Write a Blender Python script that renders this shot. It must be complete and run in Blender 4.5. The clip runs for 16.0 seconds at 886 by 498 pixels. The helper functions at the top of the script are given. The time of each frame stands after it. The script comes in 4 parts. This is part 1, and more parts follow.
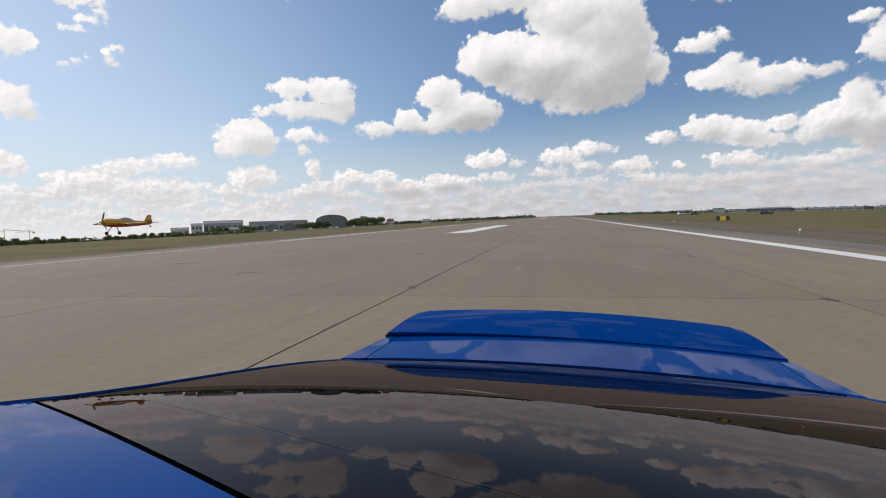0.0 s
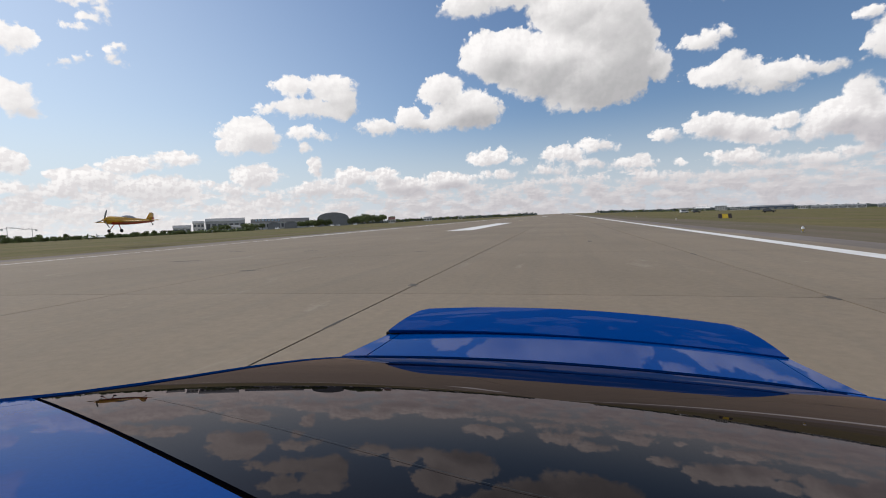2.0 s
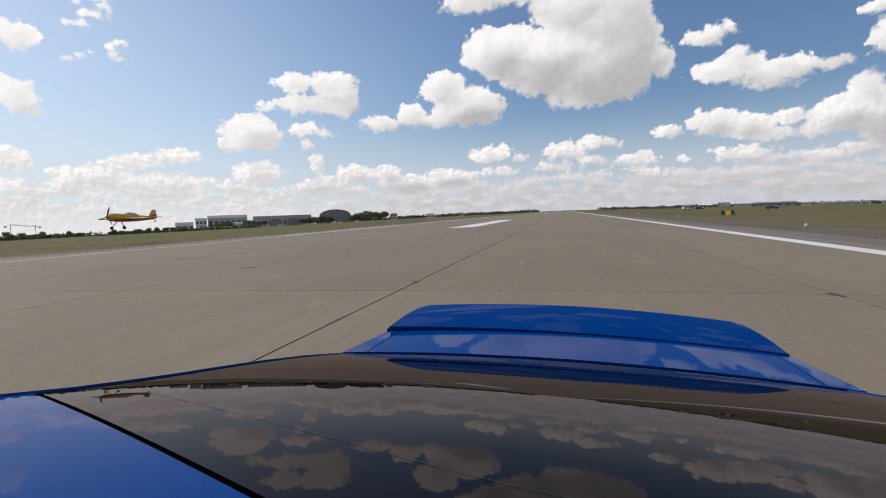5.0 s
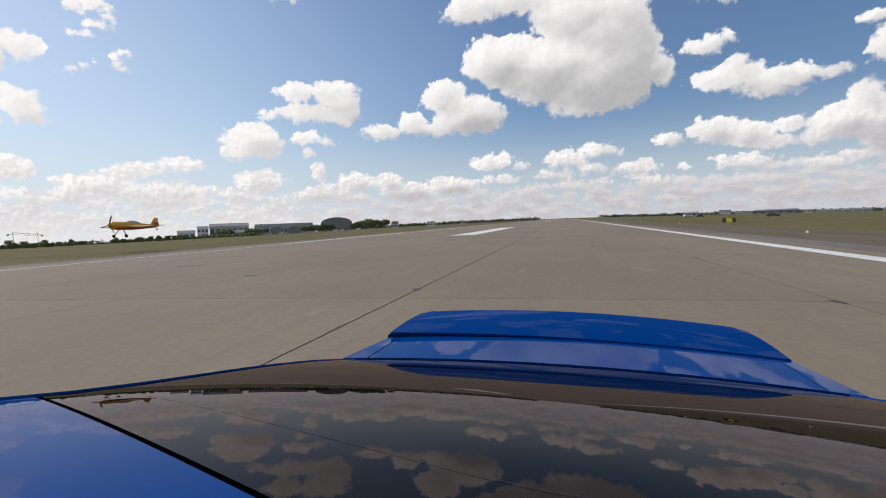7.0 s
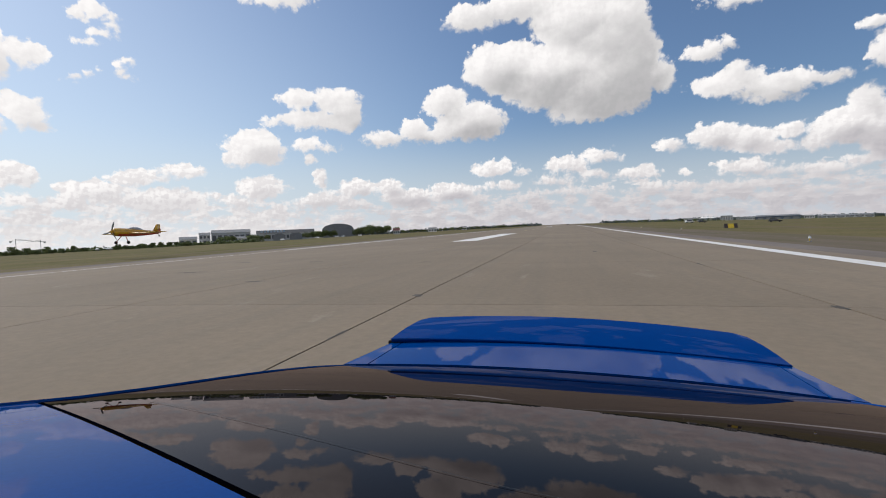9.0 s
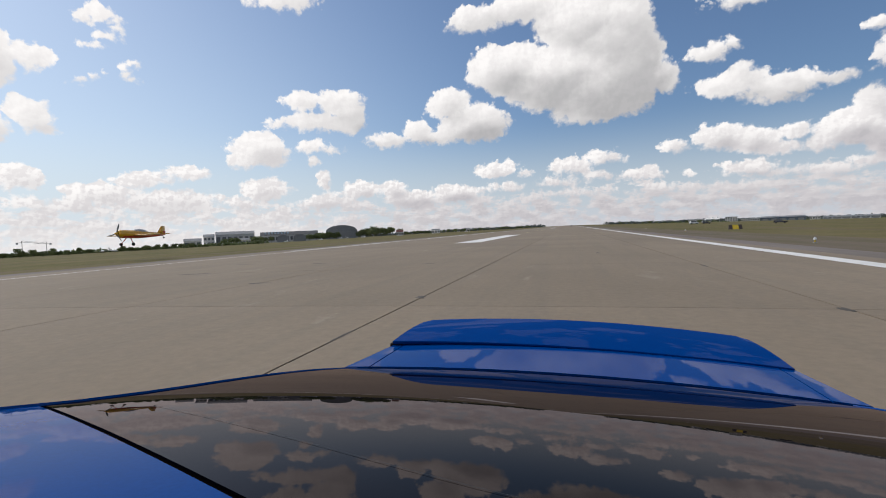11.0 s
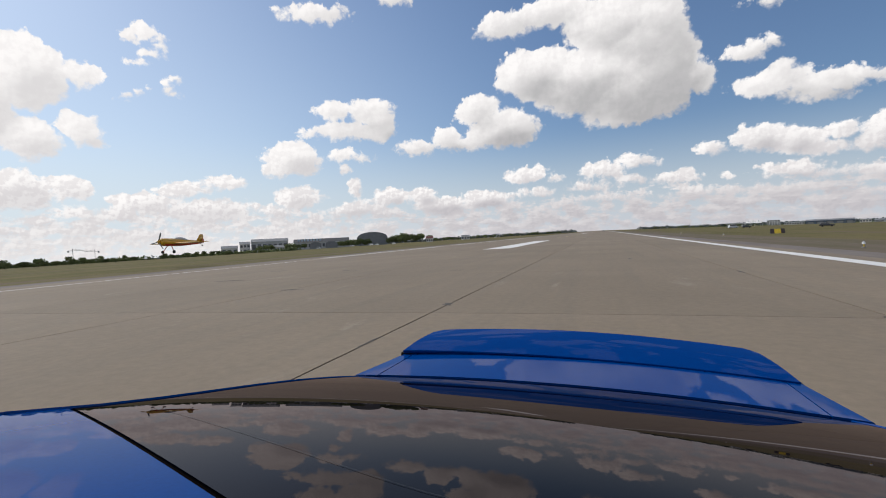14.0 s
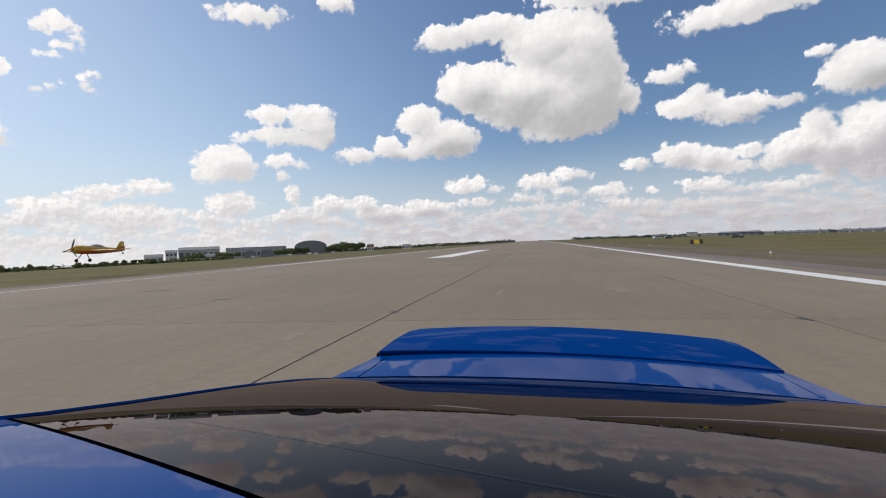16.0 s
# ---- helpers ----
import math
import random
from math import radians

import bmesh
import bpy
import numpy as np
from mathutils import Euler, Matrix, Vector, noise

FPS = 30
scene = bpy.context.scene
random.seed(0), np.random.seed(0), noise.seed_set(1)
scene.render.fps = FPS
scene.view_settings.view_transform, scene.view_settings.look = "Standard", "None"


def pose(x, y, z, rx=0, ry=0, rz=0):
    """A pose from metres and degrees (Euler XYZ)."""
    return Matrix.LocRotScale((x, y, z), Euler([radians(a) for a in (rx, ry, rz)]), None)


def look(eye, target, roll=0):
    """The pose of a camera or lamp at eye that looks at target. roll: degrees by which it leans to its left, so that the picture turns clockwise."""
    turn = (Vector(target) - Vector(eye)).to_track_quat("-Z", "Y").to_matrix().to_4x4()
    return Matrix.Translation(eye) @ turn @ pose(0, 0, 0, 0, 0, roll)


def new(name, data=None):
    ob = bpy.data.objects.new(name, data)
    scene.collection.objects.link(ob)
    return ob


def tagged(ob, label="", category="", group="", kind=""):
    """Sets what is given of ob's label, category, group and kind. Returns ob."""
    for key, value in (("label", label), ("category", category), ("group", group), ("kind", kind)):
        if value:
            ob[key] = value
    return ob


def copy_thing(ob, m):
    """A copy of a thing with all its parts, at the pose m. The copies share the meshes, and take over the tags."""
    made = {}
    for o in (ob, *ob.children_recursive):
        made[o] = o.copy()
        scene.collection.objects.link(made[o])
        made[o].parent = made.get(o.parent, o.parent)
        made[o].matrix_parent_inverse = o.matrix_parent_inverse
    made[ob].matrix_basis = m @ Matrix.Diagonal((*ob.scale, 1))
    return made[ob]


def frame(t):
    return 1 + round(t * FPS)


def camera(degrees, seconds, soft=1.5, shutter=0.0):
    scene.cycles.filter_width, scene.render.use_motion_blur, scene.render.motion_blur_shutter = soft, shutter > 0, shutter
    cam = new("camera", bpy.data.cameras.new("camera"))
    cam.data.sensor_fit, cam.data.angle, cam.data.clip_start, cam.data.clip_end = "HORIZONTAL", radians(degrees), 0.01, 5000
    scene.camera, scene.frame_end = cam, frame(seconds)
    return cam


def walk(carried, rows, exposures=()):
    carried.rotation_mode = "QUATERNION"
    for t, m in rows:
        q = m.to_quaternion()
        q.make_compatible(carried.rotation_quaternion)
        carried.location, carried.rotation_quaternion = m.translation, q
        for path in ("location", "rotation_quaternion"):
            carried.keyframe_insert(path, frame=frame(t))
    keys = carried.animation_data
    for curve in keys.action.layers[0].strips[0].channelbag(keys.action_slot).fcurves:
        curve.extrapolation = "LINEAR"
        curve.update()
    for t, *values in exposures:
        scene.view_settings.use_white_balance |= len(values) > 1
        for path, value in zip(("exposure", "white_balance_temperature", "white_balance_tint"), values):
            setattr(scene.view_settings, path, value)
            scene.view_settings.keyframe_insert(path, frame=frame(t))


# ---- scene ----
# A racing car stands on a concrete runway; the camera looks back over its fastback.
# x: across the runway, y: back along it, away from the car's nose, z: up.
EYE_H = 1.52
cam = camera(87, 16.0, soft=1.0)
walk(cam, [
    (0, pose(-0.01, 0.0029, 1.5268, 86.438, 2.098, 14.055)),
    (0.5, pose(-0.0083, 0.002, 1.5279, 86.534, 2.114, 14.126)),
    (1, pose(-0.0087, 0.0022, 1.5266, 86.57, 2.102, 14.123)),
    (1.5, pose(-0.0088, 0.0032, 1.5275, 86.168, 2.079, 14.134)),
    (2, pose(-0.0068, 0.0027, 1.5269, 86.173, 2.09, 14.246)),
    (2.5, pose(-0.0068, 0.0041, 1.5259, 85.704, 2.068, 14.293)),
    (3, pose(-0.0047, 0.0022, 1.5282, 86.128, 2.127, 14.344)),
    (3.5, pose(-0.004, 0.0025, 1.5253, 86.052, 2.099, 14.429)),
    (4, pose(-0.0034, 0.0029, 1.5263, 85.771, 2.102, 14.466)),
    (6.5, pose(-0.0007, 0.0013, 1.5226, 86.272, 2.182, 14.6)),
    (7, pose(-0, 0, 1.52, 86.765, 2.196, 14.632)),
    (7.5, pose(0.0024, -0.0003, 1.5257, 86.334, 2.176, 14.727)),
    (8, pose(0.0023, -0.0014, 1.5185, 87.106, 2.241, 14.739)),
    (8.5, pose(0.0036, -0.0018, 1.5232, 86.936, 2.271, 14.761)),
    (9, pose(0.0045, -0.0034, 1.5201, 87.513, 2.281, 14.801)),
    (11.5, pose(0.0147, -0.0066, 1.525, 87.839, 2.375, 15.341)),
    (12, pose(0.0218, -0.01, 1.5235, 88.174, 2.437, 15.639)),
    (12.5, pose(0.042, -0.0175, 1.5271, 88.468, 2.526, 16.533)),
    (13, pose(0.0558, -0.0228, 1.5322, 88.583, 2.55, 17.086)),
    (13.5, pose(0.0704, -0.0268, 1.5392, 88.247, 2.588, 17.677)),
    (14, pose(0.0997, -0.036, 1.5453, 88.625, 2.713, 18.851)),
    (14.5, pose(0.1115, -0.0402, 1.5463, 88.795, 2.821, 19.253)),
    (15, pose(0.0634, -0.0257, 1.5353, 88.742, 2.674, 17.355)),
    (15.5, pose(0.0168, -0.0092, 1.5202, 88.983, 2.493, 15.451)),
    (16, pose(-0.0557, 0.0162, 1.4949, 89.428, 2.424, 11.636)),
])

# ---- world: blue sky with fair-weather clouds, one sun ----
SUN_AZ, SUN_EL = -80.0, 46.0   # degrees from the y axis, clockwise seen from above

# clouds by name: puffs of (azimuth, height, half width, half height), in degrees
CLOUDS = {
    "lone cloud": [(-31.5, 15.2, 2.8, 1.1), (-27.1, 15.3, 2.9, 1.5), (-29.7, 13.1, 5.1, 1.2), (-25.8, 13.8, 1.7, 1.9)],
    "slanting cloud": [(-21.3, 11.0, 2.6, 1.0), (-17.9, 12.0, 2.0, 1.3), (-14.0, 14.9, 2.7, 1.7), (-11.0, 12.6, 4.6, 2.3), (-15.2, 11.1, 4.1, 0.9), (-8.3, 12.4, 1.9, 1.0)],
    "great cloud": [(-9.9, 23.7, 3.7, 1.5), (-4.6, 24.2, 5.2, 1.6), (3.0, 22.2, 6.7, 3.2), (5.7, 19.6, 4.3, 4.4), (-6.7, 18.2, 5.2, 2.8), (-0.9, 16.8, 6.7, 3.8), (4.1, 15.3, 6.4, 3.6), (6.5, 16.7, 4.1, 5.0), (10.7, 15.4, 1.6, 1.8), (2.8, 13.0, 5.0, 1.6)],
    "two small clouds": [(14.8, 16.9, 2.3, 1.1), (16.9, 17.2, 1.1, 0.7), (17.4, 14.7, 1.3, 0.9), (16.8, 13.5, 3.7, 1.4), (20.6, 12.6, 4.1, 1.3), (24.1, 12.5, 2.9, 0.7), (20.2, 11.7, 2.7, 0.6)],
    "tower cloud": [(27.5, 9.8, 1.3, 1.7), (26.1, 7.8, 2.7, 1.9), (28.4, 7.2, 2.2, 2.4), (22.0, 8.3, 1.4, 0.8), (24.1, 6.8, 2.1, 0.9), (31.5, 7.6, 2.9, 3.7)],
    "mid clouds": [(11.3, 8.0, 1.2, 0.8), (15.3, 8.6, 2.5, 1.4), (18.3, 7.9, 2.8, 1.3), (20.6, 6.8, 1.6, 0.7), (-8.5, 7.0, 3.1, 1.1), (-5.1, 6.5, 1.7, 0.6), (4.0, 7.7, 2.3, 1.0), (0.2, 6.9, 3.2, 0.9)],
    "puff": [(-36.1, 9.8, 3.3, 2.0), (-37.9, 8.6, 2.0, 1.2), (-30.5, 10.3, 1.5, 0.8), (-28.3, 10.0, 1.4, 0.6), (-30.1, 8.6, 0.8, 0.6)],
    "shreds": [(-51.8, 21.2, 1.0, 0.6), (-50.2, 21.8, 1.4, 0.7), (-48.9, 21.3, 0.9, 0.5), (-51.1, 18.8, 1.1, 0.4), (-49.7, 19.7, 1.0, 0.5), (-48.7, 20.5, 0.7, 0.6), (-51.8, 15.7, 0.6, 0.3), (-51.0, 16.1, 0.5, 0.4), (-50.3, 16.5, 0.4, 0.2), (-48.9, 17.3, 0.6, 0.4), (-47.9, 17.6, 0.5, 0.3), (-48.7, 16.6, 0.4, 0.5), (-48.1, 16.1, 0.7, 0.3), (-55.7, 17.0, 1.7, 1.2), (-56.2, 12.3, 2.0, 1.5), (-55.2, 11.0, 1.3, 0.5), (-32.7, 25.2, 3.7, 1.1)],
    "left edge": [(-57.0, 6.3, 2.0, 1.3), (-56.8, 4.0, 1.9, 0.8), (-60.1, 16.5, 3.2, 3.3), (-59.9, 10.8, 2.5, 2.1), (-61.2, 6.0, 2.9, 2.1), (-63.4, 13.7, 2.7, 3.8)],
    "out of view": [(31.1, 14.1, 3.6, 2.4), (27.9, 16.4, 0.8, 0.5), (21.5, 21.5, 7.4, 1.3), (-23.1, 27.0, 2.6, 0.7), (9.6, 26.6, 8.9, 1.9), (-43.1, 28.6, 9.3, 2.2), (-12.1, 34.1, 13.3, 2.6)],
    "low left": [(-47.6, 6.4, 2.8, 0.8), (-43.0, 7.1, 2.8, 0.8), (-51.0, 5.0, 3.5, 1.1), (-45.8, 4.0, 5.6, 1.4), (-53.6, 3.8, 2.1, 1.1), (-35.7, 5.4, 2.9, 1.3), (-38.2, 4.0, 2.3, 1.0), (-29.1, 6.5, 1.0, 1.1), (-24.9, 5.2, 2.5, 1.1), (-20.9, 5.1, 1.9, 1.1), (-18.9, 3.9, 4.1, 1.2), (-13.4, 4.4, 3.4, 1.1), (-29.6, 3.8, 3.9, 1.1)],
    "low right": [(-7.2, 4.8, 2.2, 0.6), (-1.8, 5.2, 2.8, 0.7), (3.3, 5.6, 2.0, 0.7), (8.1, 5.4, 2.5, 0.7), (12.6, 4.9, 1.2, 0.4), (18.3, 5.1, 2.8, 0.9), (21.1, 4.5, 2.2, 0.7), (24.6, 4.4, 2.0, 0.7), (27.7, 4.7, 1.9, 0.8), (0.1, 3.7, 5.1, 0.6), (9.3, 3.5, 4.6, 0.6), (17.3, 3.3, 4.4, 0.6), (24.2, 2.5, 4.2, 0.6), (28.5, 2.3, 2.2, 0.7)],
}


class Nodes:
    """Short hand to write node trees as sums."""
    def __init__(self, tree):
        self.tree = tree

    def put(self, kind, values=(), **settings):
        n = self.tree.nodes.new(kind)
        for k, v in settings.items():
            if k == "operation":
                n.operation = v
            elif k == "data_type":
                n.data_type = v
            elif k == "blend_type":
                n.blend_type = v
            elif k == "interpolation_type":
                n.interpolation_type = v
            elif k == "feature":
                n.feature = v
            elif k == "noise_dimensions":
                n.noise_dimensions = v
        for k, v in (values.items() if isinstance(values, dict) else enumerate(values)):
            if isinstance(v, bpy.types.NodeSocket):
                self.tree.links.new(v, n.inputs[k])
            elif v is not None:
                n.inputs[k].default_value = v
        return n

    def math(self, op, a, b=0.0, c=0.0):
        return self.put("ShaderNodeMath", (a, b, c), operation=op).outputs[0]

    def vec(self, op, a, b=(0, 0, 0), c=(0, 0, 0)):
        return self.put("ShaderNodeVectorMath", (a, b, c), operation=op)

    def noise(self, vector, scale, detail=5.0, rough=0.55, distort=0.0):
        return self.put("ShaderNodeTexNoise", {"Vector": vector, "Scale": scale, "Detail": detail, "Roughness": rough,
                                               "Distortion": distort})

    def step(self, v, lo, hi, to_lo=0.0, to_hi=1.0):
        return self.put("ShaderNodeMapRange", {"Value": v, "From Min": lo, "From Max": hi, "To Min": to_lo, "To Max": to_hi},
                        interpolation_type="SMOOTHSTEP").outputs[0]

    def mix(self, f, a, b, blend="MIX"):
        n = self.tree.nodes.new("ShaderNodeMixRGB")
        n.blend_type = blend
        for k, v in enumerate((f, a, b)):
            if isinstance(v, bpy.types.NodeSocket):
                self.tree.links.new(v, n.inputs[k])
            else:
                n.inputs[k].default_value = v if k == 0 else (*v[:3], 1)
        return n.outputs[0]


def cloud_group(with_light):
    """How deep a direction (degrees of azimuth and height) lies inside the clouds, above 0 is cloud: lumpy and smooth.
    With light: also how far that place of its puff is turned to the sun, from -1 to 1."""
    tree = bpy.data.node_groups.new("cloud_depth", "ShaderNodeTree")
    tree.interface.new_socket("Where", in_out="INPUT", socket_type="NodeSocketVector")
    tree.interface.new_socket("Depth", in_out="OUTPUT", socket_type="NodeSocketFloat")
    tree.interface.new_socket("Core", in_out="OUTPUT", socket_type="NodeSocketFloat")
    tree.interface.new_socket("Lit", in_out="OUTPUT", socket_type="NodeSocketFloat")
    k = Nodes(tree)
    where = tree.nodes.new("NodeGroupInput").outputs[0]
    bent = where
    for scale, amount in ((0.3, 1.6), (1.1, 1.0)):
        n = k.noise(where, scale, 3.0, 0.5).outputs["Color"]
        bent = k.vec("MULTIPLY_ADD", k.vec("SUBTRACT", n, (0.5, 0.5, 0.5)).outputs[0], (amount, amount * 0.6, 0), bent).outputs[0]
    deep = weights = lights = None
    for puffs in CLOUDS.values():
        for az, el, w, h in puffs:
            q = k.vec("MULTIPLY_ADD", bent, (1 / w, 1 / h, 0), (-az / w, -el / h, 0)).outputs[0]
            r = min(w, h)
            d = k.math("MULTIPLY_ADD", k.vec("LENGTH", q).outputs["Value"], -r, r)
            deep = d if deep is None else k.math("SMOOTH_MAX", deep, d, 0.25)
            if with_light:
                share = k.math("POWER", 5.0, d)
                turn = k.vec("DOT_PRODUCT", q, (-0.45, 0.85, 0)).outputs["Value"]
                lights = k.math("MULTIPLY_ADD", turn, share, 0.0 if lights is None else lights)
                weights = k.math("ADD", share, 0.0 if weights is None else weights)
    # fields of clouds in the rest of the sky: overhead, beside and behind
    sep = k.put("ShaderNodeSeparateXYZ", (where,))
    az, el = sep.outputs[0], sep.outputs[1]
    wide = k.noise(k.vec("MULTIPLY", where, (0.085, 0.14, 1)).outputs[0], 1.0, 5.0, 0.55).outputs["Fac"]
    side = k.step(k.math("ABSOLUTE", k.math("ADD", az, 14.0)), 50.0, 62.0)
    over = k.step(el, 31.0, 40.0)
    rest = k.math("ADD", k.math("MULTIPLY_ADD", k.math("MAXIMUM", side, over), 4.0, -4.0), k.math("MULTIPLY_ADD", wide, 6.0, -3.15))
    deep = k.math("MAXIMUM", deep, k.math("MULTIPLY", k.math("MINIMUM", rest, 0.8), 2.0))
    # the far layer: small clouds crowd together towards the horizon
    low = k.noise(k.vec("MULTIPLY", where, (0.40, 1.0, 1)).outputs[0], 1.0, 4.0, 0.55).outputs["Fac"]
    crowd = k.step(el, 8.0, 2.3, -1.25, 0.50)
    deep = k.math("MAXIMUM", deep, k.math("MINIMUM", k.math("ADD", k.math("MULTIPLY_ADD", low, 3.0, -1.6), crowd), 0.6))
    lump = deep
    for scale, amount in ((0.5, 0.55), (1.3, 0.38), (3.4, 0.17)):
        v = k.put("ShaderNodeTexVoronoi", {"Vector": bent, "Scale": scale}, feature="SMOOTH_F1").outputs["Distance"]
        lump = k.math("ADD", lump, k.math("MULTIPLY_ADD", v, -amount * 1.6, amount * 0.72))
    fine = k.noise(where, 1.3, 9.0, 0.68).outputs["Fac"]
    lump = k.math("ADD", lump, k.math("MULTIPLY_ADD", fine, 0.90, -0.46))
    out = tree.nodes.new("NodeGroupOutput")
    tree.links.new(lump, out.inputs[0])
    tree.links.new(deep, out.inputs[1])
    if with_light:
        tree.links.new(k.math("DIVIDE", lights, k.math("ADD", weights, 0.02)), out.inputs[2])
    return tree


def make_world():
    world = bpy.data.worlds.new("sky")
    scene.world = world
    world.use_nodes = True
    tree = world.node_tree
    tree.nodes.clear()
    k = Nodes(tree)
    d = tree.nodes.new("ShaderNodeTexCoord").outputs["Generated"]
    sep = k.put("ShaderNodeSeparateXYZ", (k.vec("NORMALIZE", d).outputs[0],))
    x, y, z = sep.outputs[0], sep.outputs[1], sep.outputs[2]
    az = k.math("DEGREES", k.math("ARCTAN2", x, y))
    el = k.math("DEGREES", k.math("ARCSINE", z))
    where = k.put("ShaderNodeCombineXYZ", (az, el, 0.0)).outputs[0]

    def depth(place, with_light):
        n = tree.nodes.new("ShaderNodeGroup")
        n.node_tree = cloud_group(with_light)
        tree.links.new(place, n.inputs[0])
        return n.outputs[0], n.outputs[1], n.outputs[2]
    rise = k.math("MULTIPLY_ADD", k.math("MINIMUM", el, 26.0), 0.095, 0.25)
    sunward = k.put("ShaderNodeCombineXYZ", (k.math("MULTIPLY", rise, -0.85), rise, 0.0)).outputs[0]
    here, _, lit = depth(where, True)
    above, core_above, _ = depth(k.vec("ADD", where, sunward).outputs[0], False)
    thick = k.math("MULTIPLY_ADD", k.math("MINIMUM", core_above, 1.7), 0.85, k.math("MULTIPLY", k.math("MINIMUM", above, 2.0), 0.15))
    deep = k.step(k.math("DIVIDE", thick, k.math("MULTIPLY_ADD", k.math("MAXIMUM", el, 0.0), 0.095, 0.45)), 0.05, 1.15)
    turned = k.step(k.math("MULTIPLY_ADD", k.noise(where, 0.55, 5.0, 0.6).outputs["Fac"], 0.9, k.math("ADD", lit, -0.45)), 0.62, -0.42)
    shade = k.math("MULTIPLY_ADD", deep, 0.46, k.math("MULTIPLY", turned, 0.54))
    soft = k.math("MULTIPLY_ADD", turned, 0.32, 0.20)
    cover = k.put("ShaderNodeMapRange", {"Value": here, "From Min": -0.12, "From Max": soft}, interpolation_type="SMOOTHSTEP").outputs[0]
    billow = None
    for scale, shift in ((0.45, 0.8), (1.3, 0.3)):
        a = k.noise(where, scale, 3.0, 0.55).outputs["Fac"]
        b = k.noise(k.vec("ADD", where, (-shift, shift, 0)).outputs[0], scale, 3.0, 0.55).outputs["Fac"]
        n = k.math("SUBTRACT", b, a)
        billow = n if billow is None else k.math("ADD", billow, n)
    a = k.noise(where, 1.9, 3.0, 0.55).outputs["Fac"]
    b = k.noise(k.vec("ADD", where, (-0.18, 0.26, 0)).outputs[0], 1.9, 3.0, 0.55).outputs["Fac"]
    billow = k.math("MULTIPLY_ADD", k.math("SUBTRACT", b, a), k.step(el, 13.0, 6.0, 0.15, 1.3), billow)
    billow = k.step(billow, -0.22, 0.22)
    sky = tree.nodes.new("ShaderNodeTexSky")
    sky.sky_type, sky.sun_disc = "NISHITA", False
    sky.sun_elevation, sky.sun_rotation = radians(SUN_EL), radians(SUN_AZ)
    sky.air_density, sky.dust_density, sky.ozone_density = 1.0, 1.5, 1.6
    up = k.put("ShaderNodeCombineXYZ", (x, y, k.math("MAXIMUM", z, 0.012))).outputs[0]
    tree.links.new(up, sky.inputs[0])
    blue = k.mix(1.0, sky.outputs[0], (0.079, 0.091, 0.104), "MULTIPLY")
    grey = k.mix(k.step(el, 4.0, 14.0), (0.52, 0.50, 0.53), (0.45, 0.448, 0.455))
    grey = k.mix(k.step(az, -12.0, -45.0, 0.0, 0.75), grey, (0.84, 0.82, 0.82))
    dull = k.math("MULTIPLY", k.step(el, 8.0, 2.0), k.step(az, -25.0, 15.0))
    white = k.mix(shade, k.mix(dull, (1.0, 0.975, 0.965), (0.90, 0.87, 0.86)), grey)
    blue = k.mix(k.step(el, 13.0, 0.0, 0.0, 0.85), blue, (0.60, 0.66, 0.74))
    blue = k.mix(k.math("MULTIPLY", k.step(az, 0.0, -60.0), k.step(el, 40.0, 0.0, 0.0, 0.5)), blue, (0.74, 0.84, 0.92))
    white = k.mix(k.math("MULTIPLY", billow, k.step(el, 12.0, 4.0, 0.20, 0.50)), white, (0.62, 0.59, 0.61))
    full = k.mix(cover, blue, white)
    haze = k.step(el, 3.0, -0.5, 0.0, 0.42)
    full = k.mix(haze, full, k.mix(k.step(az, 15.0, -60.0), (0.60, 0.585, 0.62), (0.90, 0.875, 0.865)))
    back = k.put("ShaderNodeBackground", (full, SKY_STRENGTH))
    out = tree.nodes.new("ShaderNodeOutputWorld")
    tree.links.new(back.outputs[0], out.inputs[0])


SKY_STRENGTH = 1.0
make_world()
sun = new("sun", bpy.data.lights.new("sun", "SUN"))
sun.data.energy, sun.data.angle, sun.data.color = 2.3, radians(0.6), (1.0, 0.95, 0.87)
sa, se = radians(SUN_AZ), radians(SUN_EL)
sun.matrix_world = look((math.sin(sa) * math.cos(se) * 50, math.cos(sa) * math.cos(se) * 50, math.sin(se) * 50), (0, 0, 0))
scene.view_settings.exposure = 0.0

